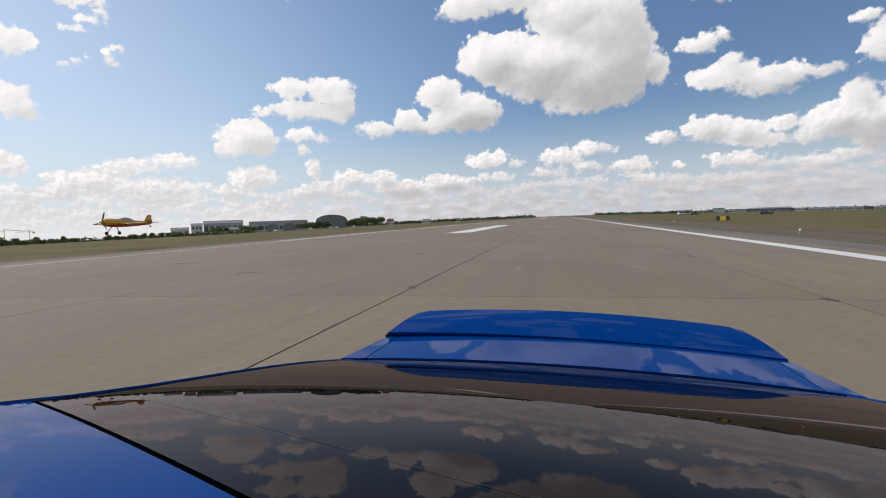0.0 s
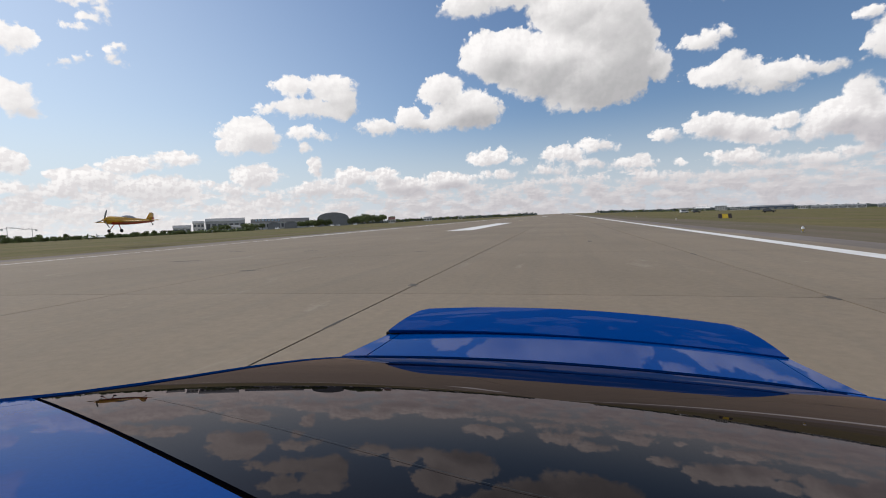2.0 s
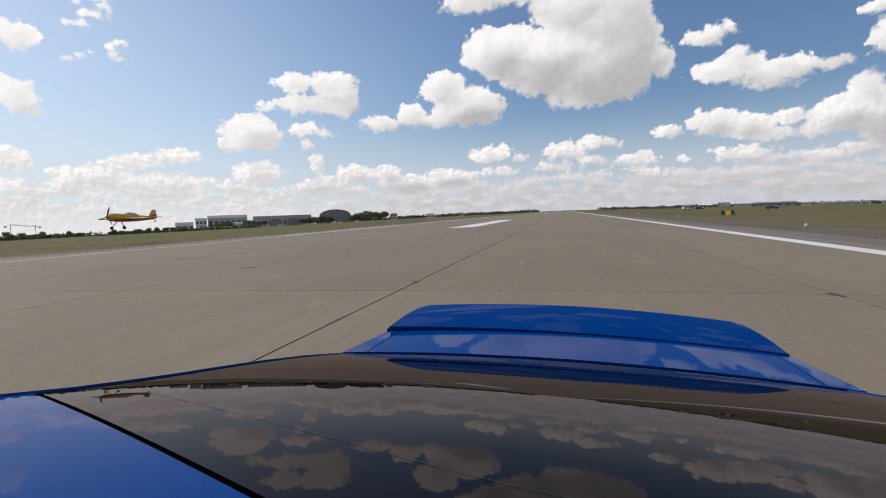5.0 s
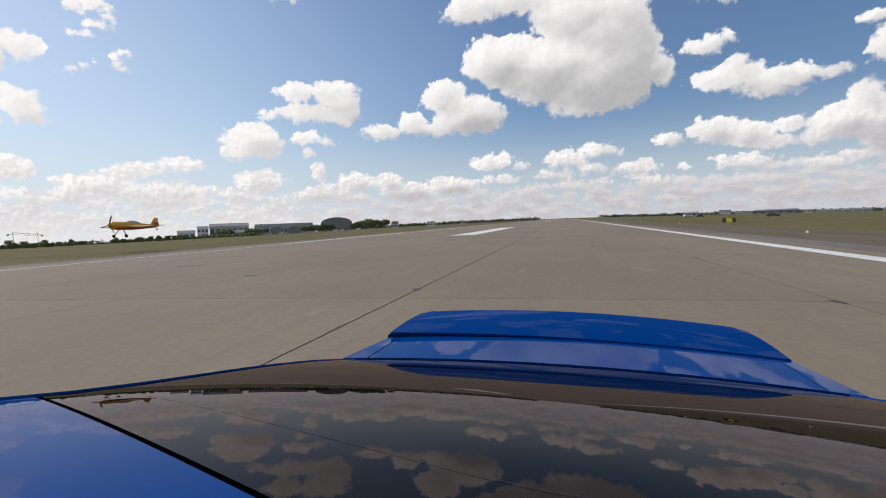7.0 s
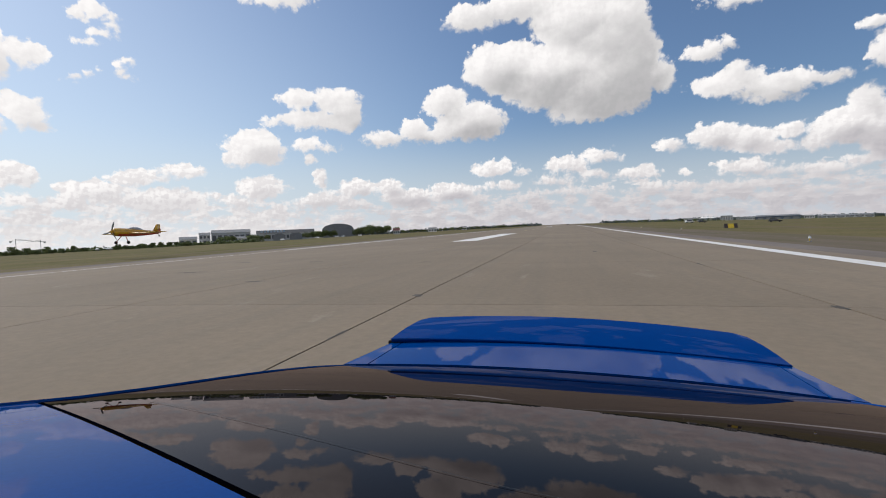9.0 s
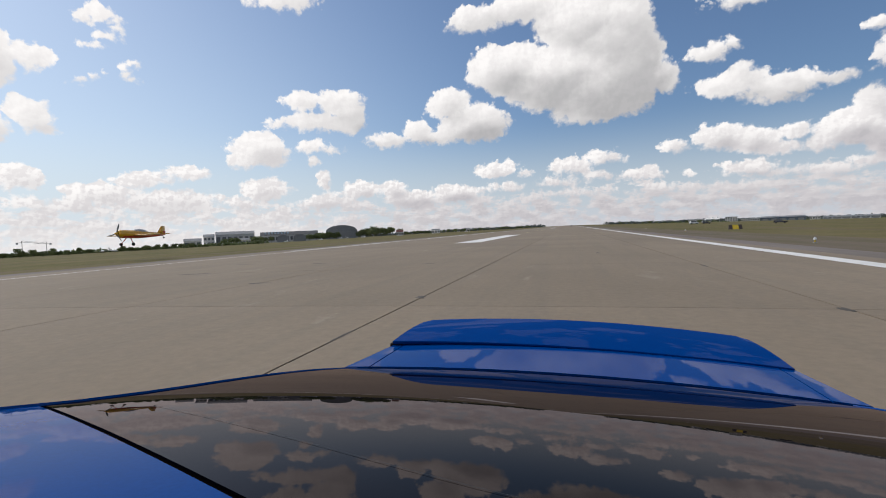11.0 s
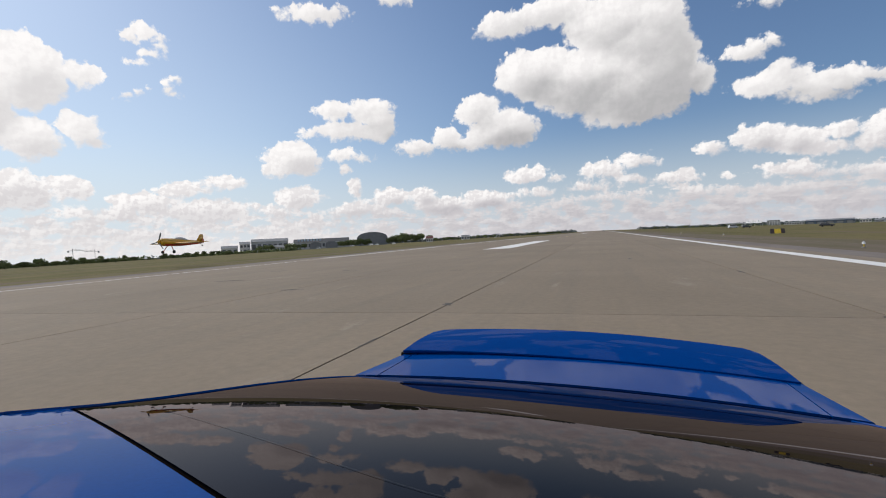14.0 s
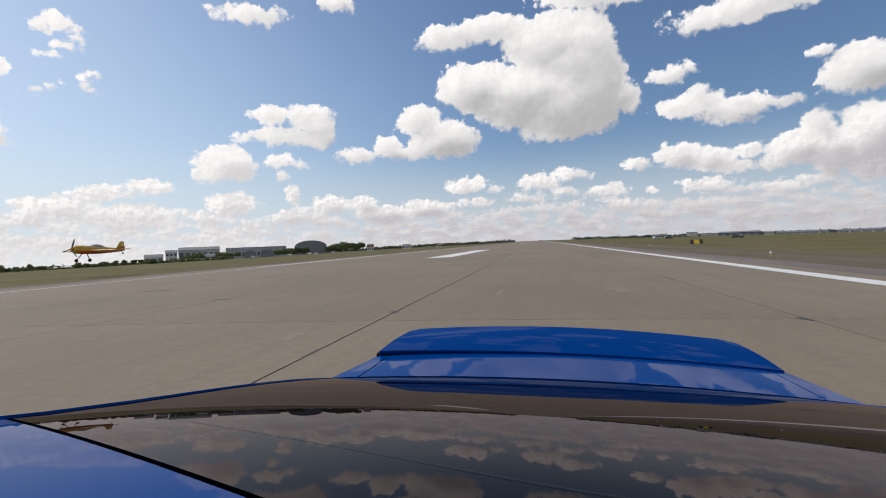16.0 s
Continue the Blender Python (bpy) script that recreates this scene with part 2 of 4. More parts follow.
# ---- materials ----
def material(name, base, rough=0.6, metal=0.0, spread=0.12, scale=4.0, stretch=(1, 1, 1), bump=0.0, coat=0.0, by_object=0.0, second=None, patch=0.5,
             fine=8.0, spec=0.5):
    """A surface with grain at two scales, and a second colour in uneven patches."""
    m = bpy.data.materials.new(name)
    m.use_nodes = True
    tree = m.node_tree
    k = Nodes(tree)
    shader = tree.nodes["Principled BSDF"]
    at = k.vec("MULTIPLY", tree.nodes.new("ShaderNodeTexCoord").outputs["Object"], stretch).outputs[0]
    coarse = k.noise(at, scale, 4.0, 0.6).outputs["Fac"]
    grain = k.noise(at, scale * fine, 6.0, 0.65).outputs["Fac"]
    colour = k.mix(k.step(coarse, 0.5 - patch * 0.3, 0.5 + patch * 0.3), base, second or tuple(c * (1 - spread) for c in base))
    level = k.math("MULTIPLY_ADD", grain, spread * 2.0, 1.0 - spread)
    if by_object:
        r = tree.nodes.new("ShaderNodeObjectInfo").outputs["Random"]
        level = k.math("MULTIPLY", level, k.math("MULTIPLY_ADD", r, by_object, 1.0 - by_object / 2))
    colour = k.mix(1.0, colour, k.put("ShaderNodeCombineXYZ", (level, level, level)).outputs[0], "MULTIPLY")
    tree.links.new(colour, shader.inputs["Base Color"])
    shader.inputs["Metallic"].default_value = metal
    shader.inputs["Specular IOR Level"].default_value = spec
    shader.inputs["Coat Weight"].default_value = coat
    shader.inputs["Coat Roughness"].default_value = 0.02
    tree.links.new(k.math("MULTIPLY_ADD", coarse, rough * 0.2, rough * 0.9), shader.inputs["Roughness"])
    if bump:
        b = k.put("ShaderNodeBump", {"Height": grain, "Strength": 0.6, "Distance": bump})
        tree.links.new(b.outputs[0], shader.inputs["Normal"])
    return m


def paint_material(name, base, rough, metal, coat, flake=0.0):
    m = bpy.data.materials.new(name)
    m.use_nodes = True
    tree = m.node_tree
    k = Nodes(tree)
    shader = tree.nodes["Principled BSDF"]
    at = tree.nodes.new("ShaderNodeTexCoord").outputs["Object"]
    dust = k.noise(at, 3.0, 6.0, 0.6).outputs["Fac"]
    specks = k.noise(at, 260.0, 2.0, 0.5).outputs["Fac"]
    level = k.math("MULTIPLY_ADD", specks, flake, 1.0 - flake / 2)
    colour = k.mix(1.0, base, k.put("ShaderNodeCombineXYZ", (level, level, level)).outputs[0], "MULTIPLY")
    tree.links.new(colour, shader.inputs["Base Color"])
    shader.inputs["Metallic"].default_value = metal
    shader.inputs["Coat Weight"].default_value = coat
    shader.inputs["Coat Roughness"].default_value = 0.01
    tree.links.new(k.math("MULTIPLY_ADD", dust, 0.02, rough), shader.inputs["Roughness"])
    return m


def tinted_glass():
    """Black film on glass: a dark body under a smooth gloss that grows towards the edge of sight."""
    m = bpy.data.materials.new("black tinted glass")
    m.use_nodes = True
    tree = m.node_tree
    k = Nodes(tree)
    tree.nodes.remove(tree.nodes["Principled BSDF"])
    at = tree.nodes.new("ShaderNodeTexCoord").outputs["Object"]
    dust = k.noise(at, 5.0, 7.0, 0.65).outputs["Fac"]
    body = k.put("ShaderNodeBsdfDiffuse", {"Color": k.mix(k.step(dust, 0.45, 0.75), (0.002, 0.002, 0.003), (0.006, 0.005, 0.005))})
    gloss = k.put("ShaderNodeBsdfGlossy", {"Color": (1.0, 0.875, 0.87, 1), "Roughness": k.math("MULTIPLY", dust, 0.012)})
    edge = k.put("ShaderNodeFresnel", {"IOR": 1.30})
    both = k.put("ShaderNodeMixShader", (k.math("MULTIPLY", edge.outputs[0], 0.60), body.outputs[0], gloss.outputs[0]))
    tree.links.new(both.outputs[0], tree.nodes["Material Output"].inputs["Surface"])
    return m


def runway_material():
    """Pale brown concrete, brushed along the runway by tyres, with stains and bleached scuffs."""
    m = bpy.data.materials.new("runway concrete")
    m.use_nodes = True
    tree = m.node_tree
    k = Nodes(tree)
    shader = tree.nodes["Principled BSDF"]
    at = tree.nodes.new("ShaderNodeNewGeometry").outputs["Position"]
    broad = k.noise(at, 0.12, 4.0, 0.6).outputs["Fac"]
    grain = k.noise(at, 6.0, 8.0, 0.7).outputs["Fac"]
    drag = k.noise(k.vec("MULTIPLY", at, (1.1, 0.045, 1)).outputs[0], 1.0, 5.0, 0.65).outputs["Fac"]
    scuff = k.noise(k.vec("MULTIPLY", at, (0.55, 0.22, 1)).outputs[0], 1.0, 6.0, 0.68, 0.8).outputs["Fac"]
    colour = k.mix(k.step(broad, 0.3, 0.7), (0.232, 0.188, 0.138), (0.201, 0.162, 0.119))
    colour = k.mix(k.step(drag, 0.42, 0.75, 0.0, 0.35), colour, (0.160, 0.138, 0.110))
    colour = k.mix(k.step(scuff, 0.60, 0.72, 0.0, 0.50), colour, (0.30, 0.268, 0.215))
    stain = k.noise(at, 0.8, 7.0, 0.7).outputs["Fac"]
    colour = k.mix(k.step(stain, 0.70, 0.80, 0.0, 0.5), colour, (0.11, 0.10, 0.09))
    r = tree.nodes.new("ShaderNodeObjectInfo").outputs["Random"]
    level = k.math("MULTIPLY", k.math("MULTIPLY_ADD", grain, 0.50, 0.75), k.math("MULTIPLY_ADD", r, 0.10, 0.95))
    colour = k.mix(1.0, colour, k.put("ShaderNodeCombineXYZ", (level, level, level)).outputs[0], "MULTIPLY")
    tree.links.new(colour, shader.inputs["Base Color"])
    shader.inputs["Roughness"].default_value = 0.85
    shader.inputs["Specular IOR Level"].default_value = 0.25
    b = k.put("ShaderNodeBump", {"Height": grain, "Strength": 0.4, "Distance": 0.006})
    tree.links.new(b.outputs[0], shader.inputs["Normal"])
    return m


def field_material():
    """Dry grass with bare soil, in bands along the runway."""
    m = bpy.data.materials.new("dry grass field")
    m.use_nodes = True
    tree = m.node_tree
    k = Nodes(tree)
    shader = tree.nodes["Principled BSDF"]
    at = tree.nodes.new("ShaderNodeNewGeometry").outputs["Position"]
    band = k.noise(k.vec("MULTIPLY", at, (0.16, 0.012, 1)).outputs[0], 1.0, 5.0, 0.6).outputs["Fac"]
    patch = k.noise(at, 0.06, 6.0, 0.65).outputs["Fac"]
    tuft = k.noise(at, 2.2, 7.0, 0.7).outputs["Fac"]
    colour = k.mix(k.step(patch, 0.35, 0.65), (0.105, 0.097, 0.036), (0.150, 0.126, 0.058))
    colour = k.mix(k.step(band, 0.55, 0.66), colour, (0.140, 0.108, 0.078))
    level = k.math("MULTIPLY_ADD", tuft, 1.2, 0.40)
    colour = k.mix(1.0, colour, k.put("ShaderNodeCombineXYZ", (level, level, level)).outputs[0], "MULTIPLY")
    tree.links.new(colour, shader.inputs["Base Color"])
    shader.inputs["Roughness"].default_value = 0.95
    shader.inputs["Specular IOR Level"].default_value = 0.1
    b = k.put("ShaderNodeBump", {"Height": tuft, "Strength": 0.8, "Distance": 0.08})
    tree.links.new(b.outputs[0], shader.inputs["Normal"])
    return m


CONCRETE = runway_material()
FIELD = field_material()
TAR = material("bitumen joint filler", (0.070, 0.060, 0.050), 0.8, spread=0.3, scale=2.0)
SHOULDER = material("old brown asphalt", (0.185, 0.162, 0.148), 0.9, spread=0.25, scale=0.25, stretch=(1, 0.2, 1), fine=14, second=(0.140, 0.120, 0.105), spec=0.2)
SOIL = material("bare brown soil with sparse weeds", (0.150, 0.122, 0.095), 0.95, spread=0.25, scale=0.30, stretch=(1, 0.15, 1), fine=16, second=(0.118, 0.102, 0.060), patch=0.8, spec=0.1)
WHITE_LINE = material("white runway paint", (0.74, 0.74, 0.74), 0.7, spread=0.10, scale=0.7, fine=12, second=(0.62, 0.61, 0.58), patch=1.2)
YELLOW_LINE = material("faded yellow paint", (0.55, 0.47, 0.22), 0.7, spread=0.15, scale=1.0)
BLUE = paint_material("blue metallic paint", (0.000, 0.040, 0.205), 0.40, 0.0, 0.60, 0.25)
BLUE.node_tree.nodes["Principled BSDF"].inputs["Specular IOR Level"].default_value = 0.0
BLUE.node_tree.nodes["Principled BSDF"].inputs["Coat IOR"].default_value = 1.20
TINT = tinted_glass()
BLACK = material("black rubber seal", (0.006, 0.006, 0.007), 0.6, spread=0.2, scale=20, spec=0.1)
TYRE = material("tyre rubber", (0.02, 0.02, 0.02), 0.8, spread=0.3, scale=15)
ALLOY = material("dark alloy", (0.25, 0.25, 0.27), 0.3, 0.9, spread=0.1, scale=8)
LAMP_RED = paint_material("red lamp glass", (0.35, 0.01, 0.01), 0.05, 0.0, 0.5)
LAMP_CLEAR = paint_material("clear lamp glass", (0.6, 0.6, 0.62), 0.05, 0.2, 0.5)
PLANE_YELLOW = material("glossy yellow aircraft paint", (0.62, 0.33, 0.015), 0.3, spread=0.08, scale=2, coat=0.4)
PLANE_RED = material("red aircraft paint", (0.45, 0.045, 0.015), 0.3, spread=0.08, scale=2, coat=0.4)
CANOPY = paint_material("smoky canopy glass", (0.36, 0.37, 0.38), 0.04, 0.0, 0.3)
STEEL = material("grey painted steel", (0.22, 0.23, 0.24), 0.5, 0.3, spread=0.15, scale=3)
HANGAR = material("dark corrugated sheet", (0.075, 0.078, 0.082), 0.6, 0.1, spread=0.2, scale=0.5, stretch=(1, 1, 0.3))
WALL_GREY = material("weathered grey cladding", (0.44, 0.45, 0.45), 0.8, spread=0.15, scale=0.2)
WALL_WHITE = material("white rendered wall", (0.62, 0.61, 0.58), 0.85, spread=0.12, scale=0.2)
WALL_BLUE = material("blue grey cladding", (0.075, 0.11, 0.16), 0.6, spread=0.15, scale=0.2)
ROOF_GREY = material("grey sheet roof", (0.20, 0.21, 0.22), 0.7, spread=0.15, scale=0.3)
ROOF_RED = material("rusty sheet roof", (0.13, 0.05, 0.045), 0.8, spread=0.2, scale=0.3)
PANE = paint_material("dusty window pane", (0.10, 0.11, 0.12), 0.06, 0.0, 0.0)
TENT = material("white canvas", (0.78, 0.78, 0.76), 0.8, spread=0.06, scale=0.5)
LEAF = material("summer leaves", (0.150, 0.175, 0.060), 0.7, spread=0.35, scale=0.35, second=(0.075, 0.100, 0.042), by_object=0.5, spec=0.2)
# paler and bluer than LEAF: the haze of distance is mixed into this colour
LEAF_HAZED = material("distant woods with haze in the colour", (0.130, 0.150, 0.140), 0.8, spread=0.3, scale=0.02, second=(0.100, 0.120, 0.120), spec=0.1)
BARK = material("bark", (0.09, 0.07, 0.05), 0.9, spread=0.3, scale=2)
SIGN_YELLOW = material("yellow sign paint", (0.50, 0.36, 0.02), 0.6, spread=0.12, scale=3)
SIGN_BLACK = material("black sign paint", (0.03, 0.02, 0.02), 0.6, spread=0.2, scale=3)
CAR_DARK = paint_material("dark car paint", (0.02, 0.02, 0.025), 0.2, 0.2, 1.0)
CAR_WHITE = paint_material("white car paint", (0.65, 0.65, 0.64), 0.3, 0.0, 0.8)
LETTER_BLUE = material("pale blue letters", (0.35, 0.45, 0.55), 0.6, spread=0.05, scale=1)


# ---- helpers for meshes ----
def mesh_of(name, bm, mat, smooth=False):
    bmesh.ops.recalc_face_normals(bm, faces=bm.faces)
    me = bpy.data.meshes.new(name)
    bm.to_mesh(me)
    bm.free()
    me.materials.append(mat)
    if smooth:
        me.polygons.foreach_set("use_smooth", [True] * len(me.polygons))
    return me


def part(name, bm, mat, parent=None, label="", smooth=False):
    ob = new(name, mesh_of(name, bm, mat, smooth))
    ob.parent = parent
    if label:
        tagged(ob, label)
    return ob


def sheet(rows):
    """A bmesh skin over rows of points."""
    bm = bmesh.new()
    v = [[bm.verts.new(p) for p in row] for row in rows]
    for a, b in zip(v, v[1:]):
        for i in range(len(a) - 1):
            bm.faces.new((a[i], a[i + 1], b[i + 1], b[i]))
    return bm


def slab(rows, thick):
    """A skin with thickness: a sheet, its back set off below it along the normals, and the rim."""
    bm = sheet(rows)
    bmesh.ops.recalc_face_normals(bm, faces=bm.faces)
    bm.normal_update()
    if sum(f.normal.z for f in bm.faces) < 0:
        bmesh.ops.reverse_faces(bm, faces=bm.faces[:])
        bm.normal_update()
    bm.verts.index_update()
    rim = [e for e in bm.edges if e.is_boundary]
    faces = bm.faces[:]
    back = {v: bm.verts.new(v.co - v.normal * thick) for v in bm.verts[:]}
    for f in faces:
        bm.faces.new([back[v] for v in reversed(f.verts)])
    for e in rim:
        a, b = e.verts
        f = bm.faces.new((a, b, back[b], back[a]))
        for side in f.edges:
            side.smooth = False
    return bm


def box(bm, lo, hi, bevel=0.0, m=None):
    c, s = [(a + b) / 2 for a, b in zip(lo, hi)], [max(b - a, 1e-4) for a, b in zip(lo, hi)]
    made = bmesh.ops.create_cube(bm, size=1, matrix=(m or Matrix()) @ Matrix.Translation(c) @ Matrix.Diagonal((*s, 1)))
    if bevel:
        edges = list({e for v in made["verts"] for e in v.link_edges})
        bmesh.ops.bevel(bm, geom=edges, offset=bevel, segments=2, affect="EDGES", profile=0.6)
    return bm


def boxed(lo, hi, bevel=0.0):
    return box(bmesh.new(), lo, hi, bevel)


def rod(bm, a, b, r, r2=None, seg=8):
    a, b = Vector(a), Vector(b)
    turn = (b - a).to_track_quat("Z", "Y").to_matrix().to_4x4()
    bmesh.ops.create_cone(bm, cap_ends=True, segments=seg, radius1=r, radius2=r if r2 is None else r2, depth=(b - a).length,
                          matrix=Matrix.Translation((a + b) / 2) @ turn)
    return bm


def loft(rings, closed=True):
    """A skin through rings of points, with its ends closed."""
    bm = bmesh.new()
    v = [[bm.verts.new(p) for p in ring] for ring in rings]
    n = len(v[0])
    for a, b in zip(v, v[1:]):
        for i in range(n):
            bm.faces.new((a[i], a[(i + 1) % n], b[(i + 1) % n], b[i]))
    bm.faces.new(v[0])
    bm.faces.new(v[-1][::-1])
    return bm


def oval(x, y, z, rx, rz, n=14, flat=1.0):
    """A ring across the y axis."""
    return [(x + rx * math.cos(a), y, z + rz * (math.sin(a) if math.sin(a) > 0 else flat * math.sin(a)))
            for a in (2 * math.pi * i / n for i in range(n))]


def ground_z(x):
    """The runway is crowned and the fields fall gently away on both sides."""
    return -0.0145 * (math.sqrt((x + 2.0) ** 2 + 64.0) - 8.25)


def at(az, dist):
    """A place on the ground by its bearing from the car and its distance."""
    x, y = math.sin(radians(az)) * dist, math.cos(radians(az)) * dist
    return x, y, ground_z(x)

# ---- the ground ----
RUNWAY_L, RUNWAY_R = -37.4, 10.6


def build_ground():
    xs = sorted([-4300, -2600, -1500, -900, -500, -300, -180, -110, -75, -55, -45, -40, RUNWAY_L - 0.05, RUNWAY_L, -30, -20, -10, -2, 5,
                 RUNWAY_R, RUNWAY_R + 0.05, 14, 18, 24, 32, 45, 70, 110, 180, 300, 500, 900, 1500, 2600, 4300])
    ys = [-1500, -500, -150, -40, 0, 40, 90, 160, 260, 400, 700, 1200, 2000, 3000, 4300]
    rows = [[(x, y, ground_z(x) - (0.14 if RUNWAY_L <= x <= RUNWAY_R else 0.03)) for x in xs] for y in ys]
    ob = part("ground", sheet(rows), FIELD)
    tagged(ob, "flat airfield of dry grass and bare soil", "ground", kind="structure")


def strip(name, x0, x1, y0, y1, lift, mat, label, category, steps=6, thick=0.0):
    xs = [x0 + (x1 - x0) * i / steps for i in range(steps + 1)]
    rows = [[(x, y, ground_z(x) + lift) for x in xs] for y in (y0, (y0 + y1) / 2, y1)]
    ob = part(name, slab(rows, thick) if thick else sheet(rows), mat)
    return tagged(ob, label, category, kind="structure")


build_ground()
strip("shoulder", RUNWAY_R + 0.02, 12.5, -400, 1500, -0.012, SHOULDER, "cracked brown asphalt shoulder beside the runway", "shoulder", 8, 0.1)
strip("verge", 12.52, 20.5, -400, 1200, -0.014, SOIL, "bare brown soil verge with sparse weeds", "verge", 6, 0.1)
strip("crack_line", 16.4, 16.55, -200, 700, -0.008, SHOULDER, "pale broken edge line in the bare verge", "edge line", 1)
strip("shoulder", -41.5, RUNWAY_L - 0.02, -400, 1500, -0.012, SHOULDER, "narrow asphalt shoulder beside the runway", "shoulder", 3, 0.1)
runway = strip("runway", RUNWAY_L, RUNWAY_R, -400, 2600, -0.022, TAR, "wide concrete runway of large slabs with dark tarred joints", "runway", 24, 0.1)

COLUMNS = [RUNWAY_L, -32.9, -25.45, -18.0, -10.55, -3.33, 4.35, RUNWAY_R]
ROW = 10.0


def slab_mesh(x0, x1, length, name="slab"):
    g, gy = 0.017, 0.009
    xs = [x0 + g + (x1 - x0 - 2 * g) * i / 3 for i in range(4)]
    return mesh_of(name, slab([[(x, y, ground_z(x)) for x in xs] for y in (-length / 2 + gy, length / 2 - gy)], 0.02), CONCRETE)


def build_slabs():
    for x0, x1 in zip(COLUMNS, COLUMNS[1:]):
        me = slab_mesh(x0, x1, ROW)
        for j in range(-6, 32):
            ob = new("slab", me)
            ob.parent = runway
            ob.location.y = 4.0 + ROW * j
    bm = bmesh.new()
    for x0, x1 in zip(COLUMNS, COLUMNS[1:]):
        for y0, y1 in [(-395, -61.03)] + [(319.03 + i * 40, 358.97 + i * 40) for i in range(56)]:
            v = [bm.verts.new((x, y, ground_z(x))) for x, y in ((x0 + 0.03, y0), (x1 - 0.03, y0), (x1 - 0.03, y1), (x0 + 0.03, y1))]
            bm.faces.new(v)
    tagged(part("slab_field", bm, CONCRETE, runway), kind="stuff")


build_slabs()


def marking(x0, x1, y0, y1, mat, label):
    ob = strip("runway_marking", x0, x1, y0, y1, 0.004, mat, label, "marking", 2)
    return ob


marking(8.74, 9.52, -300, 2400, WHITE_LINE, "solid white edge line painted on the runway")
marking(-33.0, -32.7, -300, 2400, WHITE_LINE, "thin white edge line painted on the runway")
for y in (54, 324, 594):
    marking(-13.4, -10.2, y, y + 46, WHITE_LINE, "broad white stripe painted on the runway")
for y in (52, 110, 168):
    marking(-34.6, -33.8, y, y + 46, WHITE_LINE, "white side stripe painted on the runway")
for i in range(6):
    marking(-11.95, -11.65, 132 + 32 * i, 147 + 32 * i, YELLOW_LINE, "thin faded yellow dash painted on the runway")


def tar_patch(x, y, w, l, turn, seed):
    """An uneven smear of tar or tyre rubber over a joint."""
    r = random.Random(seed)
    bm = bmesh.new()
    n = 22
    ring = []
    for i in range(n):
        a = 2 * math.pi * i / n
        k = r.uniform(0.55, 1.1)
        px, py = math.cos(a) * w * k, math.sin(a) * l * k
        cx = x + px * math.cos(turn) - py * math.sin(turn)
        ring.append(bm.verts.new((cx, y + px * math.sin(turn) + py * math.cos(turn), ground_z(cx) + 0.003)))
    c = bm.verts.new((x, y, ground_z(x) + 0.0045))
    for i in range(n):
        bm.faces.new((ring[i], ring[(i + 1) % n], c))
    part("tar_patch", bm, TAR, runway)


for i, (px, py, pw, pl, pt) in enumerate(((-3.34, 6.3, 0.035, 0.5, 0.0), (-3.36, 10.2, 0.14, 0.25, 0.4), (-10.5, 13.9, 0.5, 0.16, 0.1), (4.3, 9.0, 0.10, 0.25, 0.0), (-14.0, 24.0, 0.7, 0.2, 0.0),
                                          (4.35, 17.5, 0.05, 0.6, 0.0), (-18.0, 19.0, 0.9, 0.25, 0.2), (-6.5, 21.0, 0.5, 0.12, 0.0), (-20.5, 26.0, 1.0, 0.22, 0.0), (1.4, 26.0, 0.12, 0.5, 0.0))):
    tar_patch(px, py, pw, pl, pt, i)

# ---- the blue car under the camera ----
K = 0.85                       # the car's measures below are from the eye, in units of K metres
LEAN = math.atan(0.0317)       # it leans a little on its springs


def spot(x, y, drop):
    """A point of the car body, from the eye: across, back and down."""
    return Vector((x * K + 0.019, y * K, EYE_H - drop * K))


def fastback(x, y):
    """The drop of the roof and rear window below the eye."""
    a, b = radians(5.365), radians(8.145)
    drop = 0.438 - (math.log(math.cos(a + b * y)) - math.log(math.cos(a + b * 1.4))) / b
    return drop + 0.0536 * x * x


def half(y):
    """Half the width of the cabin's top, which tapers to the tail."""
    w = 0.710 + 0.125 * math.exp(-(max(y, 0.40) - 0.52) / 0.10)
    return min(w, 0.93 - 0.06 * max(0.0, 0.5 - y) ** 1.5)


def seam_y(x):
    """The front edge of the rear window."""
    return 0.178 + 0.424 * math.sqrt(x * x + 0.006)


def rear_y(x):
    """The rear edge of the rear window."""
    return 1.462 - 0.05 * x * x


def patch_rows(front, back, side, nu=36, nv=22, lift=0.0):
    def edge(curve, u):
        y = 0.6
        for _ in range(40):
            y = 0.5 * y + 0.5 * curve(u * side(y))
        return y
    us = [-1 + 2 * i / nu for i in range(nu + 1)]
    ends = [(edge(front, u), edge(back, u)) for u in us]
    rows = []
    for j in range(nv + 1):
        row = []
        for u, (a, b) in zip(us, ends):
            y = a + (b - a) * j / nv
            x = u * side(y)
            row.append(spot(x, y, fastback(x, y) - lift))
        rows.append(row)
    return rows


